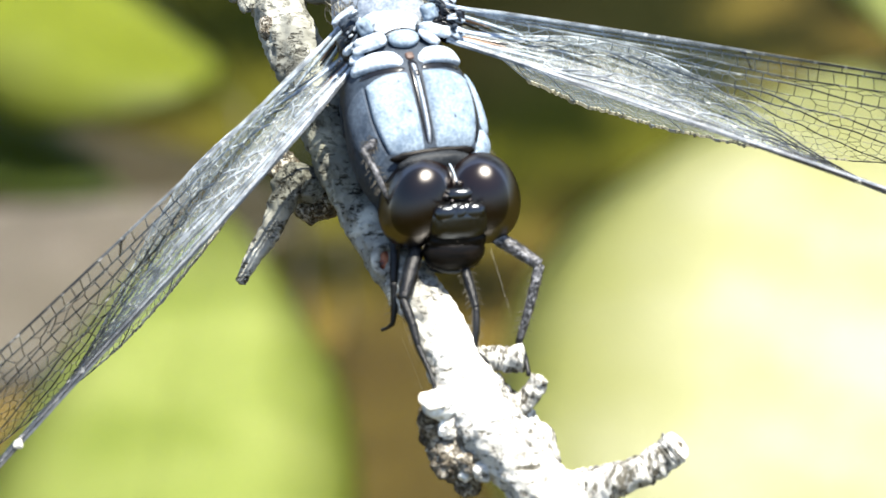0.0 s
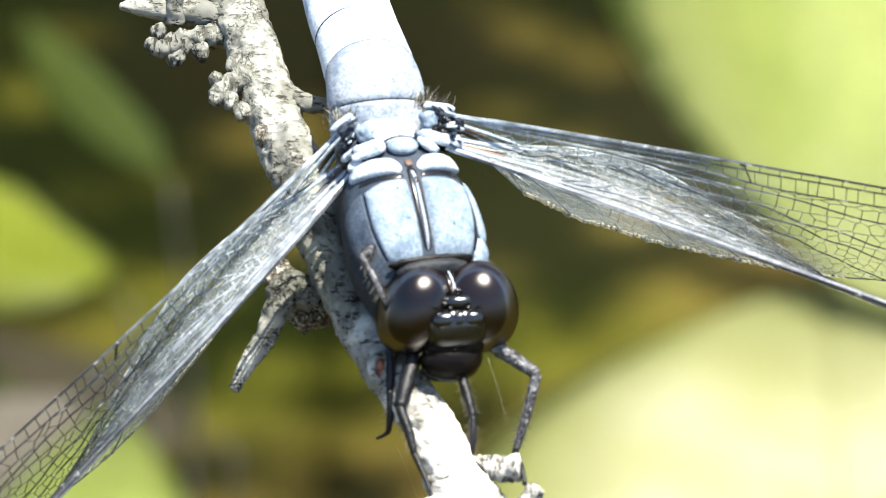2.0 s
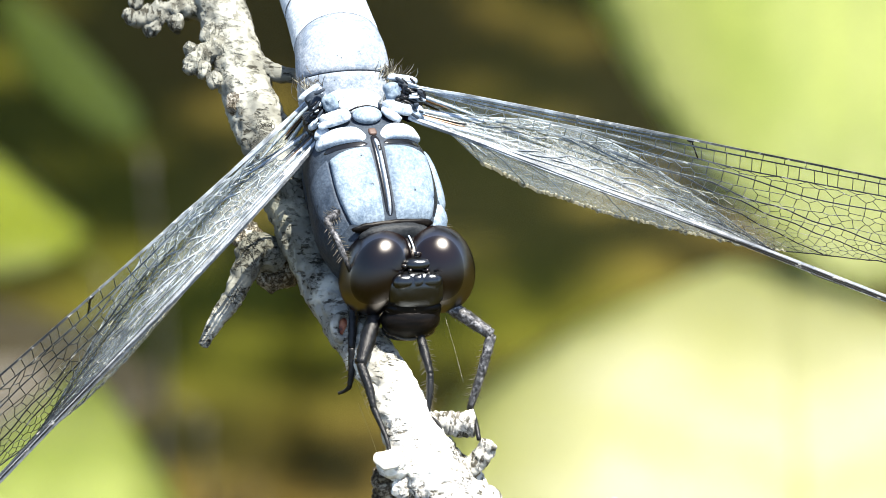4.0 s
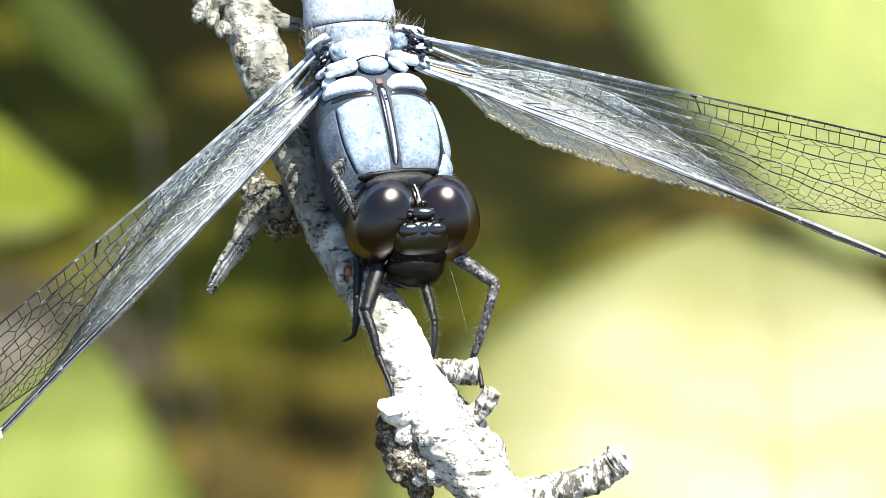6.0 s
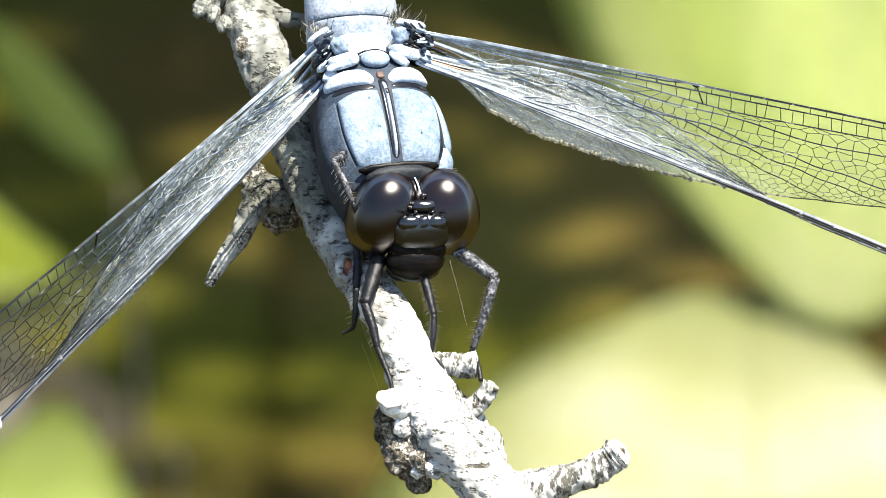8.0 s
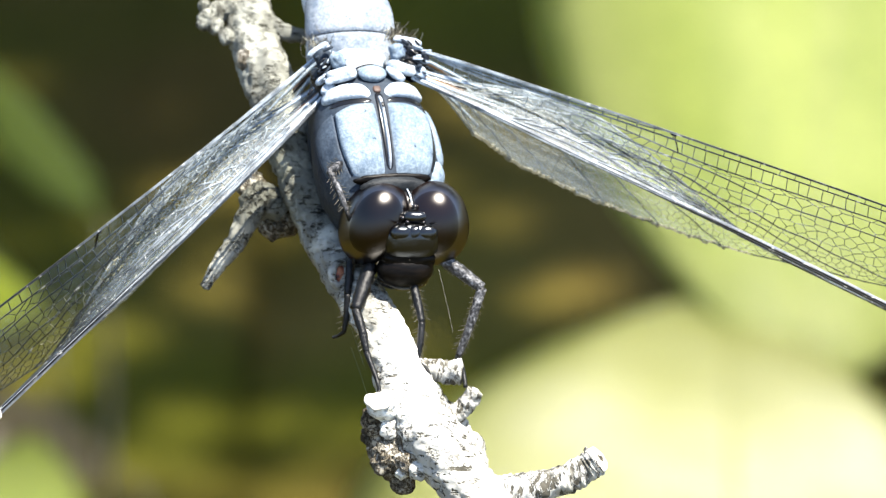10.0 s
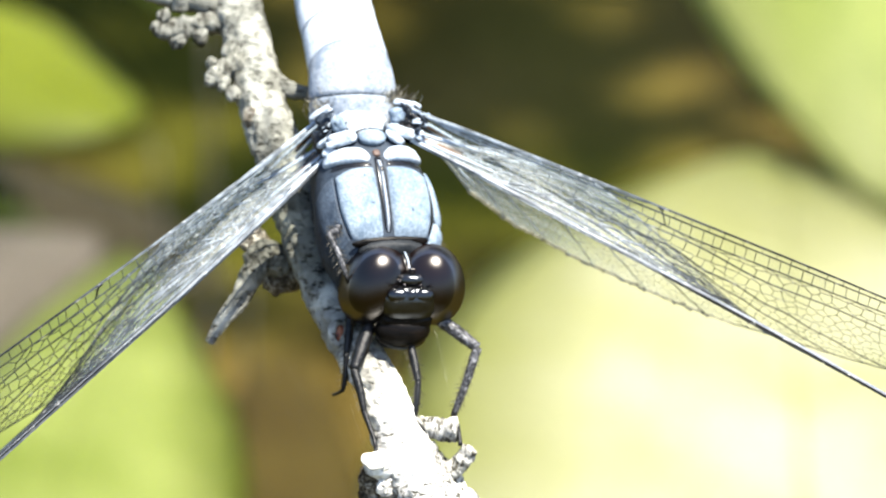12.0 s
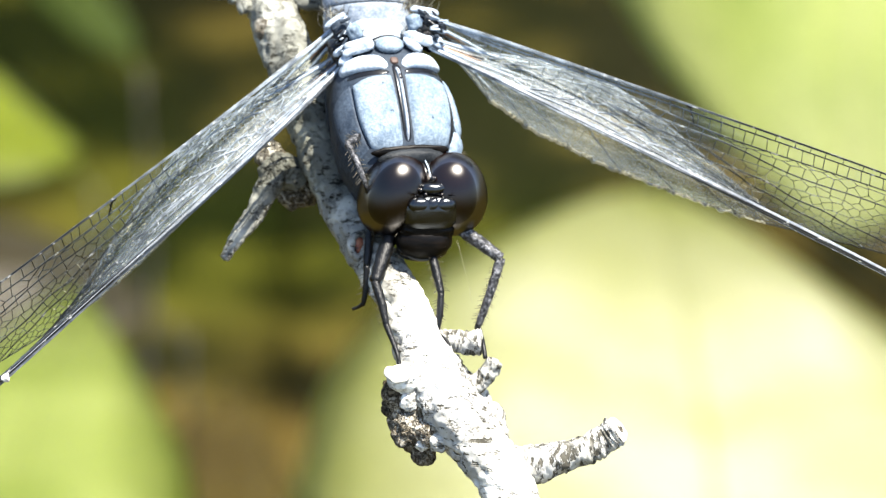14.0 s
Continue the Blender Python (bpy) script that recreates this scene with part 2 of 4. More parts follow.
def leaf_material(name, lo, hi, through, scale=22, margin=None):
    """A leaf's skin; margin: the greener colour towards its edge and tip, where it has one."""
    m = Mat(name)
    big = m.noise(scale, 4)
    fine = m.noise(160, 5)
    c = m.ramp(big, [(0.3, lo), (0.7, hi)])
    g = m.ramp(fine, [(0.3, (0.75, 0.78, 0.7)), (0.65, (1, 1, 1))])
    if margin:
        uv = m.t.nodes.new("ShaderNodeSeparateXYZ")
        m.link(m.t.nodes.new("ShaderNodeTexCoord").outputs["UV"], uv.inputs[0])
        across = m.node("ShaderNodeMath")
        across.operation = "PINGPONG"
        across.inputs[1].default_value = 0.5
        m.link(uv.outputs[0], across.inputs[0])
        ahead = m.node("ShaderNodeMath")
        ahead.operation = "SUBTRACT"
        ahead.inputs[0].default_value = 1.0
        m.link(uv.outputs[1], ahead.inputs[1])
        near = m.node("ShaderNodeMath")
        near.operation = "MINIMUM"
        m.link(across.outputs[0], near.inputs[0])
        m.link(ahead.outputs[0], near.inputs[1])
        band = m.ramp(near.outputs[0], [(0.0, (1, 1, 1)), (0.08, (0.72, 0.72, 0.72)), (0.25, (0, 0, 0))])
        rim = m.t.nodes.new("ShaderNodeMixRGB")
        rim.inputs[2].default_value = (*margin, 1)
        m.link(band, rim.inputs[0])
        m.link(c, rim.inputs[1])
        c = rim.outputs[0]
    col = m.mul(c, g)
    m.link(col, m.b.inputs["Base Color"])
    m.set(rough=0.5, spec=0.22)
    m.bump(fine, 0.0006, 0.6)
    tr = m.node("ShaderNodeBsdfTranslucent")
    tr.inputs["Color"].default_value = (*through, 1)
    mix = m.node("ShaderNodeMixShader", Fac=0.35)
    m.link(m.b.outputs[0], mix.inputs[1])
    m.link(tr.outputs[0], mix.inputs[2])
    m.link(mix.outputs[0], m.out.inputs["Surface"])
    return m.m


def ground_material():
    m = Mat("forest_floor")
    big = m.noise(2.6, 1.0)
    hue = m.noise(2.2, 1.0)
    fine = m.noise(90, 6, 0.65)
    brown = m.ramp(big, [(0.35, (0.062, 0.044, 0.0105)), (0.5, (0.083, 0.059, 0.0145)), (0.68, (0.120, 0.083, 0.024))])
    moss = m.ramp(big, [(0.35, (0.045, 0.045, 0.0055)), (0.5, (0.055, 0.0555, 0.006)), (0.68, (0.069, 0.071, 0.0075))])
    pick = m.ramp(hue, [(0.48, (0, 0, 0)), (0.62, (1, 1, 1))])
    mix = m.t.nodes.new("ShaderNodeMixRGB")
    m.link(pick, mix.inputs[0])
    m.link(brown, mix.inputs[1])
    m.link(moss, mix.inputs[2])
    g = m.ramp(fine, [(0.3, (0.5, 0.5, 0.45)), (0.7, (1, 1, 1))])
    m.link(m.mul(mix.outputs[0], g), m.b.inputs["Base Color"])
    m.set(rough=1.0, spec=0.02)
    m.bump(fine, 0.01, 0.8)
    return m.m


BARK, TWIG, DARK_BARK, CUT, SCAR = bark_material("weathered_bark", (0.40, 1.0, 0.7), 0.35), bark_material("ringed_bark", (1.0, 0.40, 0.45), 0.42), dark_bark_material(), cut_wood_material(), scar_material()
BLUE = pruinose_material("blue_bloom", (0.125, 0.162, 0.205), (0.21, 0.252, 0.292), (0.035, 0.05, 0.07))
PALE = pruinose_material("pale_bloom", (0.27, 0.31, 0.36), (0.42, 0.455, 0.49), (0.10, 0.12, 0.15))
SUNLIT = pruinose_material("sunlit_bloom", (0.38, 0.41, 0.445), (0.52, 0.545, 0.57), (0.20, 0.22, 0.25))
SLATE = pruinose_material("grey_bloom", (0.165, 0.185, 0.21), (0.28, 0.30, 0.33), (0.03, 0.035, 0.045))
SHADE_BLUE = pruinose_material("shaded_bloom", (0.020, 0.028, 0.040), (0.060, 0.076, 0.098), (0.010, 0.013, 0.018))
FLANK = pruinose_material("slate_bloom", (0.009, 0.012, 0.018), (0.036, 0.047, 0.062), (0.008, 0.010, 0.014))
NECK = pruinose_material("neck_bloom", (0.002, 0.0022, 0.0025), (0.018, 0.02, 0.022), (0.004, 0.005, 0.006))
SHEEN, JAW = face_material(), jaw_material()
BLACK = chitin_material("black_chitin", (0.003, 0.003, 0.0035), 0.22, 0.0, 0.0, 0.32)
# one leg chitin in two tones, for legs in shade and in sun
LEG, LIT_LEG = leg_material("black_leg_chitin", 0.04), leg_material("lit_leg_chitin", 0.8)
VEIN = vein_material()
SILVER = pruinose_material("silver_vein", (0.055, 0.058, 0.062), (0.27, 0.275, 0.28), (0.006, 0.006, 0.006))
FRAY = chitin_material("frayed_membrane", (0.17, 0.16, 0.115), 0.6)
AMBER = chitin_material("amber_wing_base", (0.06, 0.026, 0.005), 0.35)
RUST = chitin_material("rusty_joint", (0.032, 0.017, 0.012), 0.6)
HAIR = chitin_material("bristle", (0.035, 0.03, 0.02), 0.5)
SILK = chitin_material("spider_silk", (0.22, 0.21, 0.16), 0.4)
EYE = eye_material()
FILM, CLOUDED = membrane_material("wing_membrane", 0.0), membrane_material("clouded_membrane", 0.14)
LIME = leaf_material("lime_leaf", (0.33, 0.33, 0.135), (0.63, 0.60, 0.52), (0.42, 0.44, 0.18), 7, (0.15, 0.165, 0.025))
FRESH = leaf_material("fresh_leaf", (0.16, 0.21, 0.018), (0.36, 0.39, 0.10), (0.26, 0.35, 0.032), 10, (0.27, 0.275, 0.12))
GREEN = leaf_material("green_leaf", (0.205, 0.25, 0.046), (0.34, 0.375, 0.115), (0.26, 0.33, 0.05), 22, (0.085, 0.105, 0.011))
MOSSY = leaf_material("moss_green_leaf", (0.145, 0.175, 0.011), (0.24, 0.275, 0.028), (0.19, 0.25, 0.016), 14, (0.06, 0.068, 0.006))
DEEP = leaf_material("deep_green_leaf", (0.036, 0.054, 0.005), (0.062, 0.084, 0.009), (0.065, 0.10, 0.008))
# dark enough to read as shaded, though it stands in the sun
OLIVE = leaf_material("shade_toned_leaf", (0.040, 0.034, 0.014), (0.068, 0.055, 0.030), (0.04, 0.034, 0.012))
WITHERED = leaf_material("withered_leaf", (0.13, 0.112, 0.09), (0.20, 0.175, 0.145), (0.13, 0.105, 0.075))
RUSSET = leaf_material("russet_leaf", (0.062, 0.042, 0.006), (0.105, 0.076, 0.012), (0.085, 0.055, 0.008))
STEM = dark_bark_material()
GROUND = ground_material()

# ---------------------------------------------------------------- helpers for shapes
HEIGHT = 1.6
STAND = pose(0, 0, HEIGHT, 60, 0, 0)  # the branch's own frame: x across, y up along the view, z towards the viewer


def mm(p):
    return Vector(p) * MM


def part(name, bm, material, parent=None, label="", smooth=True):
    data = bpy.data.meshes.new(name)
    for f in bm.faces:
        f.smooth = smooth
    bm.to_mesh(data)
    bm.free()
    data.materials.append(material)
    ob = new(name, data)
    if parent is not None:
        ob.parent = parent
    if label:
        ob["label"] = label
    return ob


def spline(points, n):
    """n points along a Catmull-Rom curve through the rows of an array (any number of columns)."""
    p = np.array(points, float)
    p = np.vstack([2 * p[0] - p[1], p, 2 * p[-1] - p[-2]])
    out = []
    for s in np.linspace(0, len(p) - 3 - 1e-6, n):
        i = int(s)
        t = s - i
        a, b, c, d = p[i:i + 4]
        out.append(0.5 * (2 * b + (c - a) * t + (2 * a - 5 * b + 4 * c - d) * t * t + (3 * b - a - 3 * c + d) * t ** 3))
    return np.array(out)


def frames_along(pts):
    """Tangent, side and up at each point, carried along without twist."""
    tang = np.gradient(pts, axis=0)
    tang /= np.linalg.norm(tang, axis=1)[:, None]
    ref = np.array([0, 0, 1.0]) if abs(tang[0][2]) < 0.9 else np.array([0, 1.0, 0])
    out = []
    for t in tang:
        side = np.cross(t, ref)
        side /= np.linalg.norm(side)
        up = np.cross(side, t)
        ref = up
        out.append((t, side, up))
    return out


def tube(bm, rows, n=24, seg=16, relief=None, cap=True, flat=1.0):
    """Sweeps a round section along rows of (x, y, z, radius), millimetres. relief(p, s, angle) scales the radius."""
    c = spline(rows, n)
    fr = frames_along(c[:, :3])
    rings = []
    for i in range(n):
        t, side, up = fr[i]
        ring = []
        for k in range(seg):
            a = 2 * math.pi * k / seg
            d = math.cos(a) * side + math.sin(a) * up * flat
            q = c[i, :3] + d * c[i, 3]
            r = relief(Vector(q), i / (n - 1), a) if relief else 1.0
            ring.append(bm.verts.new(mm(c[i, :3] + d * c[i, 3] * r)))
        rings.append(ring)
    for a, b in zip(rings, rings[1:]):
        for k in range(seg):
            bm.faces.new((a[k], a[(k + 1) % seg], b[(k + 1) % seg], b[k]))
    if cap:
        for ring, i, sgn in ((rings[0], 0, -1), (rings[-1], n - 1, 1)):
            tip = bm.verts.new(mm(c[i, :3] + fr[i][0] * c[i, 3] * 0.35 * sgn))
            for k in range(seg):
                f = (ring[k], ring[(k + 1) % seg], tip)
                bm.faces.new(f if sgn > 0 else f[::-1])
    return bm


def blob(bm, centre, axes, size, rings=20, seg=28, power=2.0, relief=None):
    """A closed rounded body: axes are three unit vectors, size the half extents along them, in millimetres."""
    ax = [np.array(a, float) for a in axes]
    c = np.array(centre, float)

    def sp(v):
        return math.copysign(abs(v) ** (2.0 / power), v)

    def at(th, ph):
        v = (sp(math.sin(th)) * sp(math.cos(ph)) * size[0], sp(math.sin(th)) * sp(math.sin(ph)) * size[1], sp(math.cos(th)) * size[2])
        d = sum(a * k for a, k in zip(ax, v))
        return d * (relief(Vector(c + d)) if relief else 1.0)

    top, low = bm.verts.new(mm(c + at(0, 0))), bm.verts.new(mm(c + at(math.pi, 0)))
    rows = [[bm.verts.new(mm(c + at(math.pi * i / rings, 2 * math.pi * k / seg))) for k in range(seg)] for i in range(1, rings)]
    for k in range(seg):
        j = (k + 1) % seg
        bm.faces.new((top, rows[0][k], rows[0][j]))
        bm.faces.new((low, rows[-1][j], rows[-1][k]))
        for a, b in zip(rows, rows[1:]):
            bm.faces.new((a[k], b[k], b[j], a[j]))
    return bm


def unit(*v):
    v = np.array(v, float)
    return v / np.linalg.norm(v)


X, Y, Z = unit(1, 0, 0), unit(0, 1, 0), unit(0, 0, 1)

# ---------------------------------------------------------------- ground and distance
bm = bmesh.new()
N = 60
grid = [[bm.verts.new((math.copysign(abs(u) ** 3, u) * 600, 1.0 + math.copysign(abs(v) ** 3, v) * 600,
                       0.05 * noise.noise(Vector((u * 40, v * 40, 0.0))))) for u in np.linspace(-1, 1, N)] for v in np.linspace(-1, 1, N)]
for i in range(N - 1):
    for j in range(N - 1):
        bm.faces.new((grid[i][j], grid[i][j + 1], grid[i + 1][j + 1], grid[i + 1][j]))
ground = tagged(part("ground", bm, GROUND), "dark brown forest floor in deep shade", "ground", kind="structure")



# ---------------------------------------------------------------- an unseen tree, added to shade the floor behind
tree = tagged(new("tree"), "unseen broad-leaved tree added to shade the forest floor", "tree")
tree.matrix_basis = pose(2.6, 3.7, 0)
trunk = [(0, 0, -60, 160), (20, 10, 600, 120), (-30, 30, 1500, 105), (10, 0, 2600, 90), (0, 40, 4400, 50)]
part("trunk", tube(bmesh.new(), trunk, 60, 24, lambda p, s, a: 1 + 0.10 * noise.noise(p * 0.008) + 0.05 * noise.noise(p * 0.03)), STEM, tree)
rnd = random.Random(5)
crown_verts, crown_faces = [], []
for k in range(7):
    a = 2 * math.pi * k / 7
    end = Vector((1500 * math.cos(a) - 700, 1300 * math.sin(a) - 100, 3700 + 250 * math.sin(3 * a)))
    part("limb", tube(bmesh.new(), [(0, 0, 2700 + 60 * k, 45), (*(end * 0.5 + Vector((0, 0, 1750))), 30), (*end, 10)], 24, 10), STEM, tree)
hubs = [Vector((rnd.uniform(-2.6, 1.0), rnd.uniform(-0.95, 1.5), rnd.uniform(3.4, 4.5))) for k in range(150)]
for k in range(10500):
    hub = hubs[rnd.randrange(150)]
    c = hub + Vector((rnd.gauss(0, 0.24), rnd.gauss(0, 0.22), rnd.gauss(0, 0.16)))
    if c.y < -1.5:
        continue
    u = Vector((rnd.gauss(0, 1), rnd.gauss(0, 1), rnd.gauss(0, 0.5))).normalized()
    v = u.cross(Vector((rnd.gauss(0, 0.4), rnd.gauss(0, 0.4), 1))).normalized()
    r = rnd.uniform(0.045, 0.085)
    n = len(crown_verts)
    w = u.cross(v) * r * 0.25
    crown_verts += [tuple(c - u * r), tuple(c + v * r * 0.5 + w), tuple(c + u * r), tuple(c - v * r * 0.5 + w)]
    crown_faces += [(n, n + 1, n + 2), (n, n + 2, n + 3)]
data = bpy.data.meshes.new("crown")
data.from_pydata(crown_verts, [], crown_faces)
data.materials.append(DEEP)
crown = tagged(new("crown", data), kind="stuff")
crown.parent = tree

# ---------------------------------------------------------------- leaves behind
def leaf_blade(bm, length, width, fold, droop, wave, seed, cup):
    """A leaf along +y from its stalk, in metres, with a folded midrib, a wavy edge and sides that arch down."""
    nu, nv = 28, 12
    rows = []
    spot = {}
    for i in range(nu + 1):
        t = i / nu
        half = width * 0.5 * (math.sin(math.pi * t ** 0.8) ** 0.75 if 0 < t < 1 else 0.004)
        row = []
        for j in range(nv + 1):
            s = 2 * j / nv - 1
            w = 1 + 0.06 * noise.noise(Vector((t * 5 + seed, s, seed)))
            z = fold * abs(s) * half - droop * t * t * length + wave * half * math.sin(t * 9 + seed + s) * abs(s)
            z -= cup * half * s * s
            z -= 0.008 * width * math.exp(-((s / 0.08) ** 2))
            row.append(bm.verts.new((s * half * w, t * length, z)))
            spot[row[-1]] = (j / nv, t)
        rows.append(row)
    chart = bm.loops.layers.uv.new("blade")
    for a, b in zip(rows, rows[1:]):
        for j in range(nv):
            face = bm.faces.new((a[j], a[j + 1], b[j + 1], b[j]))
            for corner in face.loops:
                corner[chart].uv = spot[corner.vert]
    bmesh.ops.solidify(bm, geom=bm.faces[:], thickness=0.0005)


def leaf(shrub, base, tip, face, width, material, fold, droop, wave, seed, label="", cup=0.0):
    """One leaf of a shrub; base and tip in millimetres of the branch's frame; face: where its upper side looks."""
    a, b = STAND @ mm(base), STAND @ mm(tip)
    along = (b - a).normalized()
    up = STAND.to_3x3() @ Vector(face)
    side = along.cross(up).normalized()
    up = side.cross(along)
    place = Matrix.Translation(a) @ Matrix((side, along, up)).transposed().to_4x4()
    L = (b - a).length
    bm = bmesh.new()
    leaf_blade(bm, L, width * MM, fold, droop, wave, seed, cup)
    blade = part("leaf", bm, material, shrub, label)
    blade.matrix_basis = shrub.matrix_basis.inverted() @ place
    bm = bmesh.new()
    l = L / MM
    tube(bm, [(0, -l * 0.10, -l * 0.02, 1.1), (0, 0, -0.8, 0.9), (0, l * 0.3, -0.8 - droop * 0.09 * l, 0.7), (0, l * 0.6, -0.8 - droop * 0.36 * l, 0.45), (0, l * 0.93, -0.5 - droop * 0.86 * l, 0.2)], 20, 8)
    part("midrib", bm, material, blade)
    return place @ Vector((0, -L * 0.10, -L * 0.02)), blade


def stem(shrub, root, joint, r):
    """A shoot from the ground to a leaf's stalk, in metres of the world."""
    q = shrub.matrix_basis.inverted()
    a, b = q @ Vector(root), q @ Vector(joint)
    bend = (a + b) / 2 + Vector((0.03, 0.06, 0.02))
    bm = bmesh.new()
    tube(bm, [(*(a / MM), r), (*(a.lerp(bend, 0.6) / MM), r * 0.9), (*(bend.lerp(b, 0.5) / MM), r * 0.7), (*(b / MM), r * 0.35)], 30, 10,
         lambda p, s, t: 1 + 0.1 * noise.noise(p * 0.1))
    part("stem", bm, STEM, shrub)


shrub = tagged(new("shrub"), "shrub with broad sunlit lime-green leaves", "shrub")
shrub.matrix_basis = pose(0.06, 1.45, -0.02)
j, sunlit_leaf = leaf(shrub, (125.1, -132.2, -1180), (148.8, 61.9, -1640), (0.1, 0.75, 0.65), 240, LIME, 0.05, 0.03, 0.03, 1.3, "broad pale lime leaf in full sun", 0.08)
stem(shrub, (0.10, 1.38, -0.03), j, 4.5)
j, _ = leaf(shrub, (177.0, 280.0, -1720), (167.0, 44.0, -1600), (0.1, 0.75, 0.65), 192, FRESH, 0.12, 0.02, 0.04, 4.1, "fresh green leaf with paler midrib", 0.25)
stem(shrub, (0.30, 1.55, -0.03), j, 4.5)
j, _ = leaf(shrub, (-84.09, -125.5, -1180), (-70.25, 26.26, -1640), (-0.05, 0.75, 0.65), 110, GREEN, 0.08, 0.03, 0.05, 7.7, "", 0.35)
stem(shrub, (0.03, 1.45, -0.03), j, 4.0)
low_shrub = tagged(new("shrub"), "shaded shrub with small deep-green leaves", "shrub")
low_shrub.matrix_basis = pose(-0.12, 1.95, -0.02)
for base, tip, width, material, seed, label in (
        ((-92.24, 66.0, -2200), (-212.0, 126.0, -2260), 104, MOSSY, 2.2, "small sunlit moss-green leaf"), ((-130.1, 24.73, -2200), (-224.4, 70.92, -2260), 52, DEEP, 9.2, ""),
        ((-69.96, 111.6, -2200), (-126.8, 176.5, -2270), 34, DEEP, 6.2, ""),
        ((-57.56, 9.67, -2350), (-226.8, 65.12, -2400), 104, OLIVE, 4.4, "olive-brown leaf, darkened as if shaded"),
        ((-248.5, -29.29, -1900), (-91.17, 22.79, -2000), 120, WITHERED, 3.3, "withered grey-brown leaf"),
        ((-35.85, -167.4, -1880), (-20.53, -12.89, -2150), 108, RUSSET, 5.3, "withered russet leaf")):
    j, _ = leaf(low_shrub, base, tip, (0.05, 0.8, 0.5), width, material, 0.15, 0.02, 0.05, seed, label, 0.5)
    stem(low_shrub, (-0.12 + 0.004 * seed, 1.95 + 0.006 * seed, -0.03), j, 3.0)

# ---------------------------------------------------------------- the branch
branch = tagged(new("branch"), "dead grey lichen-crusted branch with broken side twigs", "branch")
branch.matrix_basis = STAND


def bark_relief(amp, rings=0.0, pitch=5.0, seed=0.0):
    def f(p, s, a):
        r = 1 + amp * noise.noise(Vector((p.x * 0.55 + seed, p.y * 0.55, p.z * 0.55)))
        r += amp * 0.9 * noise.noise(Vector((p.x * 1.7, p.y * 1.7 + seed, p.z * 1.7)))
        r += amp * 0.45 * noise.noise(Vector((p.x * 5.0, p.y * 5.0, p.z * 5.0 + seed)))
        r += amp * 0.75 * (0.25 - abs(noise.noise(Vector((p.x * 1.3 + seed, p.y * 0.8, p.z * 1.3 + 7)))))
        r += amp * 0.55 * (0.25 - abs(noise.noise(Vector((p.x * 3.1, p.y * 2.6 + seed, p.z * 3.1 + 3)))))
        if rings:
            w = math.sin(math.pi * s * pitch + 4.2 * noise.noise(p * 0.9 + Vector((seed, 0, 0))) + 1.3 * noise.noise(p * 3.0) + 0.8 * math.sin(a + seed) + 0.5 * math.sin(2 * a))
            r += rings * (0.55 + 0.9 * noise.noise(p * 1.1 + Vector((0, seed, 5)))) * (abs(w) ** 0.6 - 0.5)
        return r
    return f


def limb(name, rows, n, seg, relief, material=BARK, parent=branch, label=""):
    return part(name, tube(bmesh.new(), rows, n, seg, relief), material, parent, label)


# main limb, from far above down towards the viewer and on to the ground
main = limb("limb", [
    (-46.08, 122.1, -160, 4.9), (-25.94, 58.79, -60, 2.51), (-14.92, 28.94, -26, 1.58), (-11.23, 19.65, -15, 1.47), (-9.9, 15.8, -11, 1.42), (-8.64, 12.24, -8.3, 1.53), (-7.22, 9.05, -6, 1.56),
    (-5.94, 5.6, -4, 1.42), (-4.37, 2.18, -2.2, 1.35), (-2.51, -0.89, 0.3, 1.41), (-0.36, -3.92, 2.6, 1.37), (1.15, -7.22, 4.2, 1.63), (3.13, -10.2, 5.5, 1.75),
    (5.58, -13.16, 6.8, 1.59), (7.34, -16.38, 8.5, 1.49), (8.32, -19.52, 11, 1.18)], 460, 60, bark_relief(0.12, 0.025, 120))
limb("side_twig", [(-7.06, 3.28, -4.5, 0.99), (-8.22, 3.8, -3.6, 0.93), (-8.64, 2.75, -3.2, 0.74), (-9.44, 0.96, -3, 0.62), (-10.3, -0.43, -2.9, 0.46), (-11.04, -1.82, -2.8, 0.34)], 70, 24, bark_relief(0.22, 0, 5, 3.1), BARK)
limb("knuckle", [(-8.18, 4.37, -4.5, 0.68), (-9.03, 4.67, -3.8, 0.74), (-9.2, 4.05, -3.5, 0.49)], 20, 18, bark_relief(0.25, 0, 5, 5.0), DARK_BARK)
limb("side_twig", [(-6.02, 2.82, -5, 0.81), (-7.07, 2.08, -5, 0.74), (-7.93, 2.14, -4.6, 0.43)], 24, 18, bark_relief(0.3, 0, 5, 1.2), DARK_BARK)
fork = limb("side_twig", [(5.45, -12.85, 5.6, 1.32), (7.09, -12.82, 6.4, 1.08), (8.72, -12.44, 7, 0.93), (10.37, -11.84, 7, 0.84), (11.63, -11.12, 7, 0.81), (12.34, -10.52, 7.1, 0.87)], 110, 28, bark_relief(0.14, 0.24, 15, 2.0), TWIG)
part("broken_end", blob(bmesh.new(), (12.38, -10.46, 7.22), (unit(0.64, -0.77, 0), unit(-0.35, -0.29, 0.89), unit(0.68, 0.57, 0.45)), (0.80, 0.80, 0.26), 16, 28, 2.6,
                         lambda p: 1 + 0.12 * noise.noise(p * 2.4)), CUT, fork, "pale hollow broken end")
part("pith", blob(bmesh.new(), (12.56, -10.31, 7.34), (unit(0.64, -0.77, 0), unit(-0.35, -0.29, 0.89), unit(0.68, 0.57, 0.45)), (0.28, 0.24, 0.07), 8, 14), DARK_BARK, fork)
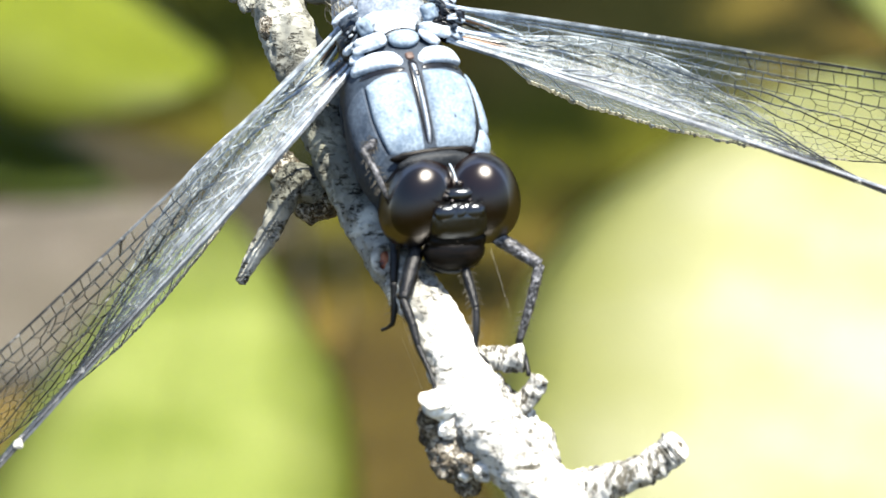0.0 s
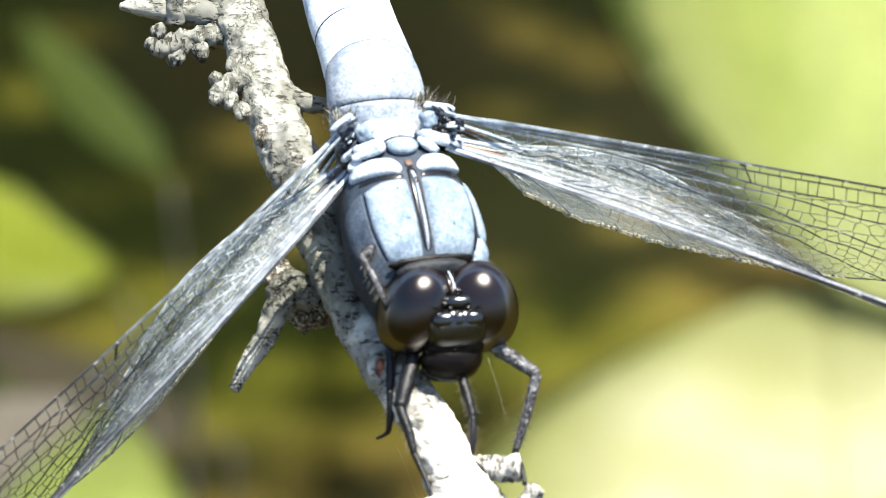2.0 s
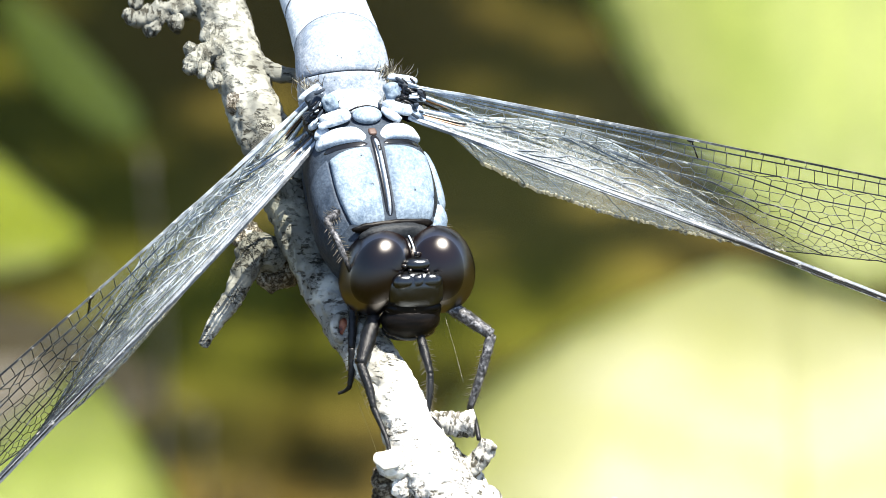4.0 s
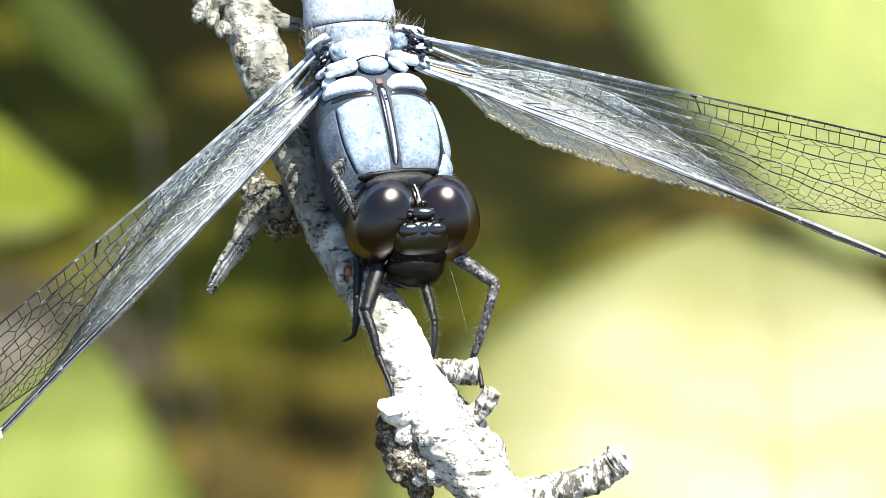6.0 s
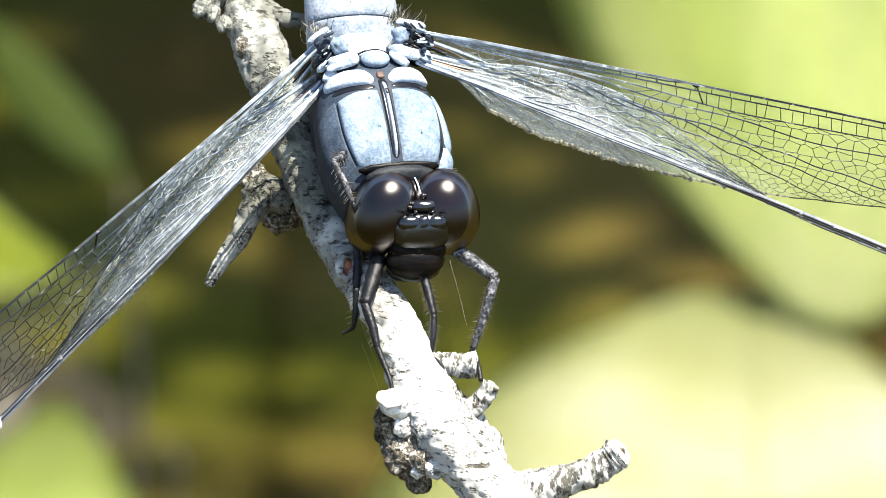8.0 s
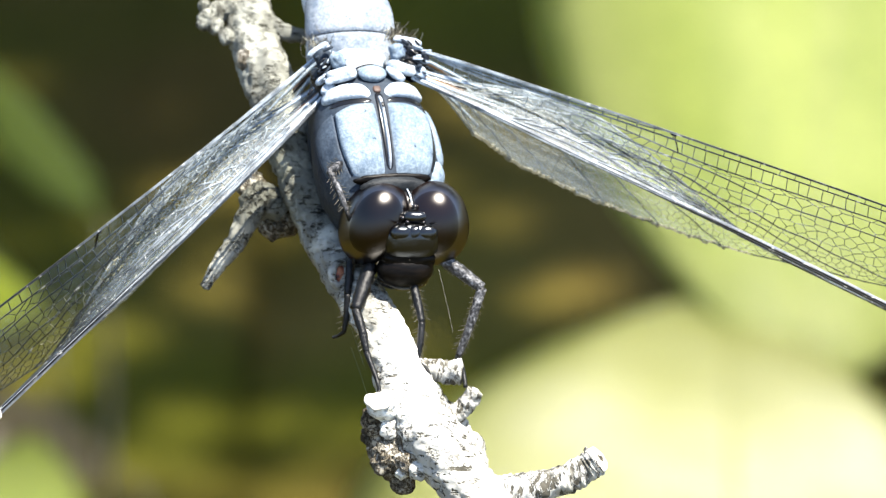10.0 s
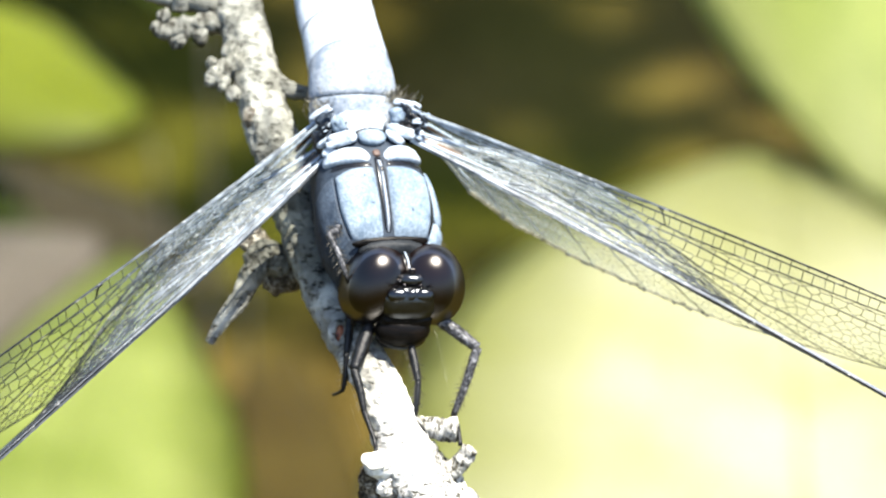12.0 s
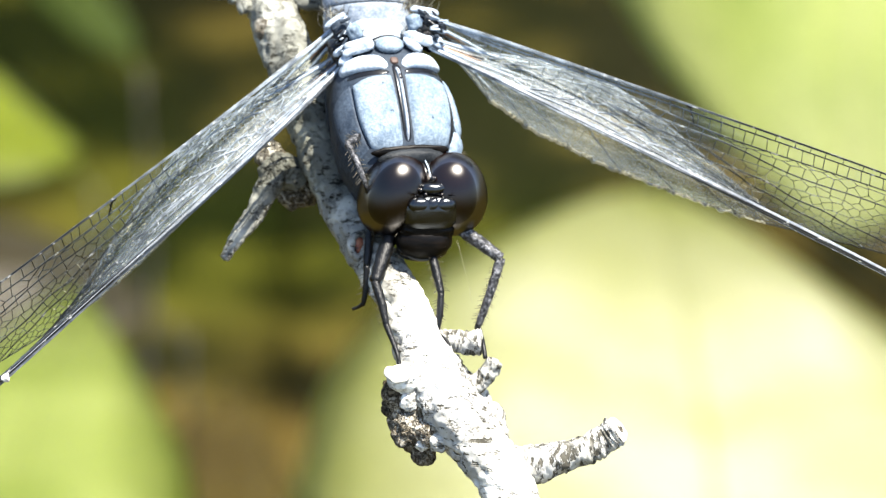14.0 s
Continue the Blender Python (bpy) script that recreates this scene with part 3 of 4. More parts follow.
limb("side_twig", [(0.94, -6.05, 2.2, 0.79), (2.31, -5.86, 2.6, 0.67), (3.52, -5.91, 2.9, 0.67), (4.31, -5.85, 3, 0.76)], 60, 22, bark_relief(0.14, 0.28, 9, 4.0), TWIG)
limb("side_twig", [(2.55, -6.89, 2.6, 0.55), (3.09, -7.86, 2.8, 0.58), (3.82, -8.4, 3.1, 0.58), (4.67, -7.85, 3.3, 0.55), (5.18, -6.87, 3.5, 0.51)], 70, 20, bark_relief(0.14, 0.30, 11, 6.0), TWIG)
limb("side_twig", [(2.92, -7.57, 2, 0.61), (4.28, -9.23, 2.5, 0.85), (5.34, -10.88, 3, 0.85), (5.78, -12.38, 3.5, 0.61)], 50, 18, bark_relief(0.25, 0.05, 6.0, 8.0), TWIG)
stub = limb("stub", [(1.15, -8.9, 3.5, 1.09), (0.24, -8.47, 5, 0.96), (-0.36, -8.14, 6.2, 0.81)], 30, 22, bark_relief(0.14, 0.05, 6, 7))
part("broken_end", blob(bmesh.new(), (-0.48, -8.01, 6.5), (unit(1, 0.1, 0.2), unit(-0.1, 0.75, -0.6), unit(-0.25, 0.6, 0.75)), (0.80, 0.66, 0.22), 14, 24, 2.3,
                         lambda p: 1 + 0.2 * noise.noise(p * 2.2)), CUT, stub, "pale cut end")
# darker bark on most burls stands in for the clump's shaded side
for c, r, material in (((-0.35, -9.1, 4.9), 0.92, DARK_BARK), ((-0.4, -9.75, 4.3), 0.8, DARK_BARK), ((0.2, -10.3, 4.5), 1.0, DARK_BARK), ((0.55, -11.05, 4.8), 1.15, DARK_BARK),
                       ((1.3, -12.45, 4.4), 0.72, DARK_BARK), ((1.65, -11.4, 5.6), 0.62, DARK_BARK), ((2.15, -11.75, 5.9), 0.55, BARK), ((-0.1, -11.25, 4.3), 0.6, DARK_BARK),
                       ((1.0, -10.35, 5.3), 0.6, DARK_BARK), ((0.3, -9.5, 5.5), 0.55, BARK), ((1.2, -11.85, 5.2), 0.5, BARK)):
    part("burl", blob(bmesh.new(), c, (X, Y, Z), (r, r * 1.05, r * 0.9), 44, 56, 2.2,
                      lambda p: 1 + 0.26 * noise.noise(p * 1.6) + 0.30 * (0.4 - abs(noise.noise(p * 2.6))) + 0.16 * (0.3 - abs(noise.noise(p * 6)))), material, branch)
# the dead stem that carries it, rooted in the floor
part("stem", tube(bmesh.new(), [(*(q * 1000), r) for q, r in zip((STAND.inverted() @ Vector(v) for v in ((-0.12, 0.27, -0.03), (-0.095, 0.245, 0.7), (-0.065, 0.215, 1.4), (-0.046, 0.2, 1.63), (-0.05, 0.22, 1.9))), (14.0, 10.0, 6.5, 5.2, 2.0))],
                  90, 28, bark_relief(0.14)), BARK, branch)
# upper twigs
limb("side_twig", [(-11.27, 18.82, -14.5, 0.89), (-13.98, 19.52, -14.5, 0.83), (-16.03, 19.75, -14, 0.73), (-17.85, 19.67, -13.6, 0.25)], 40, 18, bark_relief(0.18, 0, 5, 9.0))
limb("side_twig", [(-11.58, 18.16, -14, 0.80), (-13.4, 17.95, -13.5, 0.62), (-14.6, 17.55, -13.2, 0.72), (-15.6, 17.35, -13.1, 0.55), (-16.3, 17.75, -13, 0.30)], 60, 24, bark_relief(0.40, 0.08, 7, 11.0), TWIG)
limb("side_twig", [(-14.76, 18.8, -14, 0.57), (-14.8, 20.2, -13.5, 0.51), (-14.4, 21.12, -13, 0.29)], 24, 14, bark_relief(0.2, 0, 5, 12.0))
limb("side_twig", [(-10.36, 15.78, -10.5, 0.82), (-11.5, 15.2, -9.6, 0.60), (-12.1, 14.6, -9.3, 0.62), (-12.55, 14.1, -9, 0.28)], 50, 24, bark_relief(0.40, 0.08, 6, 13.0), TWIG)
limb("side_twig", [(-8.93, 14.97, -10, 0.57), (-7.5, 14.21, -9, 0.53), (-6.09, 13.99, -9, 0.41)], 26, 16, bark_relief(0.2, 0, 5, 14.0))
limb("side_twig", [(-10.97, 20.12, -15, 0.51), (-9.38, 20.92, -15, 0.38), (-7.78, 21.34, -15, 0.22)], 26, 14, bark_relief(0.25, 0, 5, 15.0))
part("bark_scar", blob(bmesh.new(), (-3.2, -0.58, 1.5), (unit(0.8, 0.1, -0.5), Y, unit(0.5, 0, 0.8)), (0.44, 0.52, 0.3), 14, 20, 2.0,
                       lambda p: 1 + 0.12 * noise.noise(p * 3.0)), SCAR, branch, "small reddish-brown bud scar")
part("scar_rim", tube(bmesh.new(), [(*(np.array((-3.13, -0.58, 1.6)) + unit(0.8, 0.1, -0.5) * 0.62 * math.cos(v) + Y * 0.70 * math.sin(v)), 0.24) for v in np.linspace(0, 2 * math.pi, 25)], 60, 12,
                      bark_relief(0.3, 0, 5, 2.5)), BARK, branch, "raised bark rim round the scar")
for c, r in (((-14.7, 16.9, -13.0), 0.55), ((-13.3, 17.2, -13.2), 0.5), ((-15.7, 18.3, -13.2), 0.42), ((-11.6, 14.3, -9.2), 0.5), ((-11.2, 16.3, -10.2), 0.55), ((-12.4, 15.4, -9.4), 0.38), ((-10.9, 13.6, -8.6), 0.45)):
    part("knot", blob(bmesh.new(), c, (X, Y, Z), (r, r * 1.25, r), 18, 22, 2.0, lambda p: 1 + 0.30 * noise.noise(p * 2.1) + 0.18 * noise.noise(p * 4.6)), TWIG, branch)
part("knot", blob(bmesh.new(), (-9.68, 12.27, -7.3), (X, Y, Z), (0.5, 0.75, 0.4), 12, 18, 2.0, lambda p: 1 + 0.3 * noise.noise(p * 2.5)), DARK_BARK, branch)
# silk strands caught on the bark
for a, b in (((-4.4, 1.25, 0), (-1.28, -6.05, 2)), ((-2.19, -4.84, 1.5), (-1.09, -7.55, 3)), ((2.55, 0.03, 3.2), (3.67, -3.61, 3.2))):
    strand = part("silk_strand", tube(bmesh.new(), [(*a, 0.0045), (*((np.array(a) + np.array(b)) / 2 + (0.05, -0.05, 0)), 0.0045), (*b, 0.0045)], 8, 5), SILK)
    strand.matrix_basis = STAND
    tagged(strand, "fine spider silk strand stretched along branch", "silk", "silk strands")


# ---------------------------------------------------------------- the dragonfly
fly = tagged(new("dragonfly"), "slate-blue dragonfly with black head perched on branch", "dragonfly")
fly.matrix_basis = STAND

# body axes: to its left (picture right), forward, up
BR, BF, BU = unit(0.96, 0.12, -0.256), unit(0.28, -0.53, 0.80), unit(0.04, 0.84, 0.542)
BO = np.array((-2.12, 11.54, 0.5))


def body(a, b, c):
    return BO + BR * a + BF * b + BU * c


def smoothstep(e0, e1, x):
    t = min(1, max(0, (x - e0) / (e1 - e0)))
    return t * t * (3 - 2 * t)


# ---- thorax: sections along the body axis: forward, half width, top, bottom
SECTIONS = [(-4.6, 2.1, -1.9, -6.0), (-3.2, 2.9, -0.9, -7.4), (-1.5, 3.35, -0.45, -8.6), (0.0, 3.55, -0.35, -9.4), (1.2, 3.8, -0.55, -9.8),
            (2.6, 3.95, -1.1, -9.9), (4.0, 3.9, -2.0, -9.5), (5.2, 3.5, -3.0, -8.6), (6.0, 2.8, -4.0, -7.8), (6.5, 1.7, -4.9, -6.8)]


def thorax_at(b, th, lift=0.0):
    """Point on the thorax: b along the axis, th degrees from the top towards its left side."""
    s = np.array(SECTIONS)
    hw, top, low = (np.interp(b, s[:, 0], s[:, k]) for k in (1, 2, 3))
    mid, hh = (top + low) / 2, (top - low) / 2
    t = radians(th)
    sp = lambda v: math.copysign(abs(v) ** 0.86, v)
    hw = hw * (1 - 0.30 * smoothstep(55, 150, abs((th + 180) % 360 - 180)))
    return body(sp(math.sin(t)) * (hw + lift), b + lift * 0.4, mid + sp(math.cos(t)) * (hh + lift))


def smooth_sections():
    global SECTIONS
    SECTIONS = [tuple(r) for r in spline(SECTIONS, 60)]


smooth_sections()
bm = bmesh.new()
rings = [[bm.verts.new(mm(thorax_at(b, 360 * k / 56))) for k in range(56)] for b in np.linspace(-4.6, 6.5, 60)]
for p, q in zip(rings, rings[1:]):
    for k in range(56):
        bm.faces.new((p[k], p[(k + 1) % 56], q[(k + 1) % 56], q[k]))
bm.faces.new(rings[0][::-1])
bm.faces.new(rings[-1])
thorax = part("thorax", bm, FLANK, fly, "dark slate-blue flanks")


def plate(name, b0, b1, t0, t1, lift, material, label="", skew=0.0, corner=0.35, parent=None):
    """A raised, round-cornered plate lying on the thorax between two stations and two angles."""
    bm = bmesh.new()
    nu, nv = 18, 18
    rows = []
    for i in range(nu + 1):
        u = 2 * i / nu - 1
        row = []
        for j in range(nv + 1):
            v = 2 * j / nv - 1
            # square to rounded square
            uu = u * math.sqrt(1 - corner * v * v / 1.0)
            vv = v * math.sqrt(1 - corner * u * u / 1.0)
            edge = max(abs(u), abs(v))
            h = lift * (1 - edge ** 5) - 0.1 * (edge > 0.999)
            b = (b0 + b1) / 2 + (b1 - b0) / 2 * uu + skew * vv
            row.append(bm.verts.new(mm(thorax_at(b, (t0 + t1) / 2 + (t1 - t0) / 2 * vv, h))))
        rows.append(row)
    for p, q in zip(rows, rows[1:]):
        for j in range(nv):
            f = (p[j], p[j + 1], q[j + 1], q[j])
            bm.faces.new(f)
    bmesh.ops.recalc_face_normals(bm, faces=bm.faces[:])
    return part(name, bm, material, parent or thorax, label)


for side, reach in ((-1, 41), (1, 46)):
    plate("shoulder_plate", 1.95, 5.85, side * 2.6, side * reach, 0.34, BLUE, "pale blue waxy front plate", -0.12, 0.10)
    plate("collar_plate", 0.22, 1.48, side * 3.4, side * 54, 0.34, PALE, "", -0.62, 0.42)
    plate("collar_seam", 1.42, 1.90, side * 3, side * 46, 0.03, BLACK, "dark seam below the collar", -0.38, 0.5)
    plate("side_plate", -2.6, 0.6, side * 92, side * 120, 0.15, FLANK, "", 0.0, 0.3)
# mid-tone on one side only: its turn away from the sun, painted in
plate("flank_plate", 1.6, 5.8, -40, -72, 0.05, SHADE_BLUE, "blue flank edge, darkened as on the shaded side", 0.0, 0.1)
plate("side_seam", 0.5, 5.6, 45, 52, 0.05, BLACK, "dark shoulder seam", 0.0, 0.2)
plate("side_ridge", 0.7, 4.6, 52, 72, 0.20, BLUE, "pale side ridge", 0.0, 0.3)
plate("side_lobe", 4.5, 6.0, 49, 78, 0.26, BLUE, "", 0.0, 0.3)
plate("keel", 1.3, 5.8, -2.7, 2.7, 0.10, BLACK, "dark midline keel", 0.0, 0.2)
plate("keel_ridge", 1.6, 5.7, -1.0, 1.0, 0.34, SLATE, "", 0.0, 0.2)
plate("keel_pit", 2.3, 2.8, -0.7, 0.7, 0.40, BLACK, "", 0.0, 0.5)
plate("joint", 0.95, 1.5, -2.4, 2.4, 0.12, RUST, "rusty brown joint", 0.0, 0.4)


def back_blob(name, a, b, c, size, material, label="", tilt=0.0, power=2.0):
    r, f = BR * math.cos(tilt) + BF * math.sin(tilt), BF * math.cos(tilt) - BR * math.sin(tilt)
    return part(name, blob(bmesh.new(), body(a, b, c), (r, f, BU), size, 16, 22, power,
                           lambda p: 1 + 0.05 * noise.noise(p * 1.5)), material, thorax, label)


back_blob("scutellum", 0.0, 0.05, -0.15, (0.86, 0.72, 0.42), BLUE, "smooth blue knob")
back_blob("rear_scutum", 0.0, -1.55, -0.45, (1.25, 0.9, 0.6), PALE)
back_blob("rear_knob", 0.0, -2.9, -0.85, (1.7, 0.9, 0.75), PALE)


for b0, half, c0 in ((-2.22, 1.35, -0.10), (-0.72, 0.95, 0.02)):
    rows = [(*body(a, b0 + 0.12 * a * a, c0 - 0.30 * a * a), 0.055) for a in np.linspace(-half, half, 9)]
    part("suture", tube(bmesh.new(), rows, 24, 8), BLACK, thorax)


def root_plate(name, centre, size, material, turn=0.0, label=""):
    """A small plate at the wing roots; turn: degrees in the plane of view."""
    c, q = math.cos(radians(turn)), math.sin(radians(turn))
    return part(name, blob(bmesh.new(), centre, (unit(c, q, 0), unit(-q, c, 0.2), unit(0, -0.2, 1)), size, 18, 24, 3.0,
                           lambda p: 1 + 0.20 * noise.noise(p * 1.7) + 0.12 * noise.noise(p * 4.5)), material, thorax, label)


for centre, size, material, turn in (
        ((-0.73, 12.82, -0.3), (0.46, 0.52, 0.4), BLUE, 20), ((-0.18, 13.62, -1.2), (0.85, 0.22, 0.3), PALE, -8), ((0, 13.09, -0.9), (0.5, 0.3, 0.3), FLANK, -20),
        ((-0.37, 11.9, -0.1), (0.85, 0.36, 0.36), PALE, -12), ((-0.73, 11.46, 0.1), (0.66, 0.26, 0.34), PALE, -28), ((0.67, 11.73, -0.4), (0.34, 0.36, 0.36), PALE, 0),
        ((0.43, 12.53, -0.7), (0.75, 0.16, 0.25), PALE, -14), ((0.49, 12.1, -0.7), (0.6, 0.13, 0.25), BLACK, -16),
        ((-4.24, 11.99, 0.7), (0.46, 0.46, 0.4), BLUE, 20), ((-5.02, 11.96, 0), (0.55, 0.7, 0.4), FLANK, 30), ((-3.93, 11.13, 0.9), (0.9, 0.42, 0.36), PALE, 16),
        ((-4.39, 10.83, 0.9), (0.5, 0.25, 0.34), PALE, 30), ((-5.45, 12.59, -0.6), (0.75, 0.2, 0.3), PALE, 40), ((-4.95, 10.9, 0.4), (0.6, 0.2, 0.3), PALE, 45),
        ((-5.26, 11.35, 0), (0.6, 0.16, 0.3), BLACK, 42), ((-4.64, 10.29, 0.6), (0.45, 0.3, 0.34), PALE, 50)):
    root_plate("wing_plate", centre, size, material, turn)

for centre, size, turn in (((0.0, 12.3, -1.2), (1.1, 1.0, 0.65), -12), ((-4.6, 11.2, -0.3), (1.1, 0.95, 0.65), 38)):
    root_plate("wing_socket", centre, size, BLACK, turn, "dark socket between the wing plates")
rnd = random.Random(17)
for side, centre in ((1, (0.24, 12.46, -0.5)), (-1, (-4.77, 11.34, 0.3))):
    for k in range(60):
        p = np.array(centre) + np.array((rnd.gauss(0, 0.36), rnd.gauss(0, 0.5), rnd.uniform(-0.1, 0.55)))
        root_plate("sclerite", p, (rnd.uniform(0.12, 0.34), rnd.uniform(0.04, 0.11), 0.12), (BLACK, PALE, BLACK, FLANK)[k % 4], -14 * side + (30 if side < 0 else 0) + rnd.uniform(-35, 35))
for centre, out, count in (((-0.45, 14.26, -3.0), 1, 150), ((-5.72, 13.37, -2.5), -1, 90)):
    for k in range(count):
        p = np.array(centre) + np.array((rnd.gauss(0, 0.45) - 0.5 * out, rnd.gauss(0, 0.28) - 0.55, rnd.gauss(0, 0.3)))
        q = p + np.array((out * rnd.uniform(-0.2, 0.5), rnd.uniform(0.2, 0.65), rnd.uniform(-0.2, 0.4)))
        part("hair", tube(bmesh.new(), [(*p, 0.022), (*(0.5 * p + 0.5 * q + np.array((0.06 * out, 0, 0))), 0.018), (*q, 0.010)], 4, 4, None, False), HAIR if k % 3 else SILK, thorax)
# ---- abdomen
AB = [body(0, -3.4, -3.0) + np.array((0, 0, 0)), (-3.59, 14.53, -4.5), (-4.19, 16.77, -8), (-5.13, 19.67, -12.5), (-6.07, 23.15, -17.5), (-7.14, 27.08, -23), (-8.06, 30.75, -28), (-8.83, 34.17, -33)]
axis = spline([tuple(p) for p in AB], 90)
widths = np.interp(np.linspace(0, 1, 90), [0, 0.07, 0.13, 0.2, 0.3, 0.5, 0.7, 0.9, 1.0], [2.45, 2.68, 2.66, 2.52, 2.40, 2.28, 2.2, 1.9, 1.2])
cuts = [0, 9, 19, 31, 43, 54, 64, 73, 81, 89]
for i, (p, q) in enumerate(zip(cuts, cuts[1:])):
    rows = [(*axis[k], widths[k] * (1.0 + 0.012 * math.sin(math.pi * (k - p) / (q - p)))) for k in range(p, q + 1)]
    # grey then white segments: weaker and fuller light put into the colour
    segment = part("abdomen_segment", tube(bmesh.new(), rows, 14, 36, None, True, 0.82), SLATE if i < 2 else SUNLIT, fly, "blue waxy segment, greyed for weaker light" if i < 2 else "pale blue waxy segment, whitened as in full sun")
    t, side, up = frames_along(axis)[q]
    ring = [(*(axis[q] + (math.cos(v) * side + 0.82 * math.sin(v) * up) * widths[q] * 0.99), 0.035) for v in np.linspace(0, 2 * math.pi, 41)]
    part("segment_ring", tube(bmesh.new(), ring, 90, 8), FLANK, segment, "dark seam between segments")

# ---- head
HR, HF, HU = unit(0.985, 0.07, -0.12), unit(0.13, -0.36, 0.92), unit(0.03, 0.93, 0.36)
HO = np.array((0.36, 2.46, 2.6))


def head_pt(a, b, c):
    return HO + HR * a + HF * b + HU * c


head = part("head", blob(bmesh.new(), head_pt(0.05, -0.3, 0.0), (HR, HF, HU), (2.7, 1.5, 2.2), 24, 32), BLACK, fly, "glossy black head")
part("neck", tube(bmesh.new(), [(*body(0, 6.0, -5.6), 1.2), (*head_pt(0, -2.0, 0.2), 1.1), (*head_pt(0, -0.8, 0), 1.4)], 12, 20), BLACK, fly)
part("neck_collar", blob(bmesh.new(), body(0.1, 6.35, -4.35), (BR, BF, BU), (2.05, 0.45, 0.75), 16, 26, 2.4, lambda p: 1 + 0.08 * noise.noise(p * 3)), NECK, fly, "grey bristly neck plate")
part("neck_collar", blob(bmesh.new(), body(0.1, 6.0, -3.95), (BR, BF, BU), (2.4, 0.22, 0.42), 16, 26, 2.2, lambda p: 1 + 0.10 * noise.noise(p * 3)), JAW, fly)
for side in (-1, 1):
    tilt = side * 0.30
    er, eu = HR * math.cos(tilt) + HU * math.sin(tilt), HU * math.cos(tilt) - HR * math.sin(tilt)
    part("eye", blob(bmesh.new(), head_pt(side * 1.76, 0.0, 0.18), (er, HF, eu), (2.02, 2.05, 2.52), 44, 60, 2.12), EYE, head, "large glossy brownish-black compound eye")
part("eye_seam", tube(bmesh.new(), [(*head_pt(-0.12, -0.2, 2.35), 0.05), (*head_pt(0.06, 0.55, 2.05), 0.05), (*head_pt(0.14, 1.05, 1.75), 0.05), (*head_pt(0.22, 1.3, 1.45), 0.05)], 16, 10), PALE, head, "pale thin line between the eyes")
rough = lambda k, s: (lambda p: 1 + k * noise.noise(p * s) + 0.4 * k * noise.noise(p * s * 2.7))
part("muzzle", blob(bmesh.new(), head_pt(0.22, 1.05, -1.35), (HR, HF, HU), (1.66, 1.14, 1.9), 30, 36, 2.5, rough(0.02, 2.5)), JAW, head)
face = part("face", blob(bmesh.new(), head_pt(0.30, 1.25, -0.35), (HR, HF, HU), (1.72, 1.12, 1.18), 30, 40, 2.8, rough(0.025, 2.5)), SHEEN, head)
for a, r in ((-0.72, 0.72), (0.0, 0.48), (0.74, 0.70)):
    part("frons_lobe", blob(bmesh.new(), head_pt(0.30 + a, 1.86, 0.20), (HR, HF, HU), (r, 0.50, 0.50), 20, 26, 2.3, rough(0.05, 4.0)), SHEEN, head)
part("vertex", blob(bmesh.new(), head_pt(0.34, 1.45, 1.10), (HR, HF, HU), (0.80, 0.50, 0.36), 18, 24, 2.3, rough(0.06, 3.5)), SHEEN, head)
for a, b, c, r in ((-0.42, 1.62, 1.02, 0.17), (1.08, 1.60, 0.98, 0.17), (0.28, 1.30, 1.62, 0.19), (-0.80, 1.65, 0.70, 0.15), (1.36, 1.65, 0.72, 0.15), (-0.15, 1.9, 0.86, 0.13), (0.8, 1.9, 0.84, 0.12)):
    part("ocellus", blob(bmesh.new(), head_pt(a, b, c), (HR, HF, HU), (r, r, r * 0.9), 10, 14), EYE, head)
part("clypeus", blob(bmesh.new(), head_pt(0.24, 1.38, -1.42), (HR, HF, HU), (1.60, 0.80, 0.42), 18, 30, 2.6, rough(0.04, 3.0)), JAW, head)
part("labrum", blob(bmesh.new(), head_pt(0.14, 1.18, -2.22), (HR, HF, HU), (1.68, 1.20, 1.12), 24, 36, 2.15, rough(0.03, 3.0)), JAW, head)
part("lip", tube(bmesh.new(), [(*head_pt(-0.95, 1.5, -3.02), 0.06), (*head_pt(-0.4, 1.75, -3.22), 0.08), (*head_pt(0.2, 1.82, -3.28), 0.08), (*head_pt(0.75, 1.7, -3.2), 0.08), (*head_pt(1.2, 1.45, -2.98), 0.06)], 20, 8), HAIR, head, "brownish fringe of the lip")
part("jaw", blob(bmesh.new(), head_pt(0.15, 0.9, -2.9), (HR, HF, HU), (1.55, 0.8, 0.75), 18, 28, 2.2), BLACK, head)
for side in (-1, 1):
    bm = tube(bmesh.new(), [(*head_pt(0.3 + side * 0.85, 1.75, 0.75), 0.08), (*head_pt(0.3 + side * 1.1, 2.3, 0.95), 0.05), (*head_pt(0.3 + side * 1.2, 2.7, 1.05), 0.02)], 10, 8)
    part("antenna", bm, BLACK, head)
rnd = random.Random(21)
for k in range(46):
    a, c = rnd.uniform(-1.5, 1.7), rnd.uniform(-3.0, 0.7)
    p = head_pt(a, 2.0 - 0.25 * abs(a - 0.2), c)
    q = p + HF * rnd.uniform(0.15, 0.35) + HR * rnd.uniform(-0.25, 0.25) - HU * rnd.uniform(0, 0.25)
    part("bristle", tube(bmesh.new(), [(*p, 0.018), (*(0.5 * p + 0.5 * q), 0.014), (*q, 0.006)], 3, 4, None, False), HAIR, face)


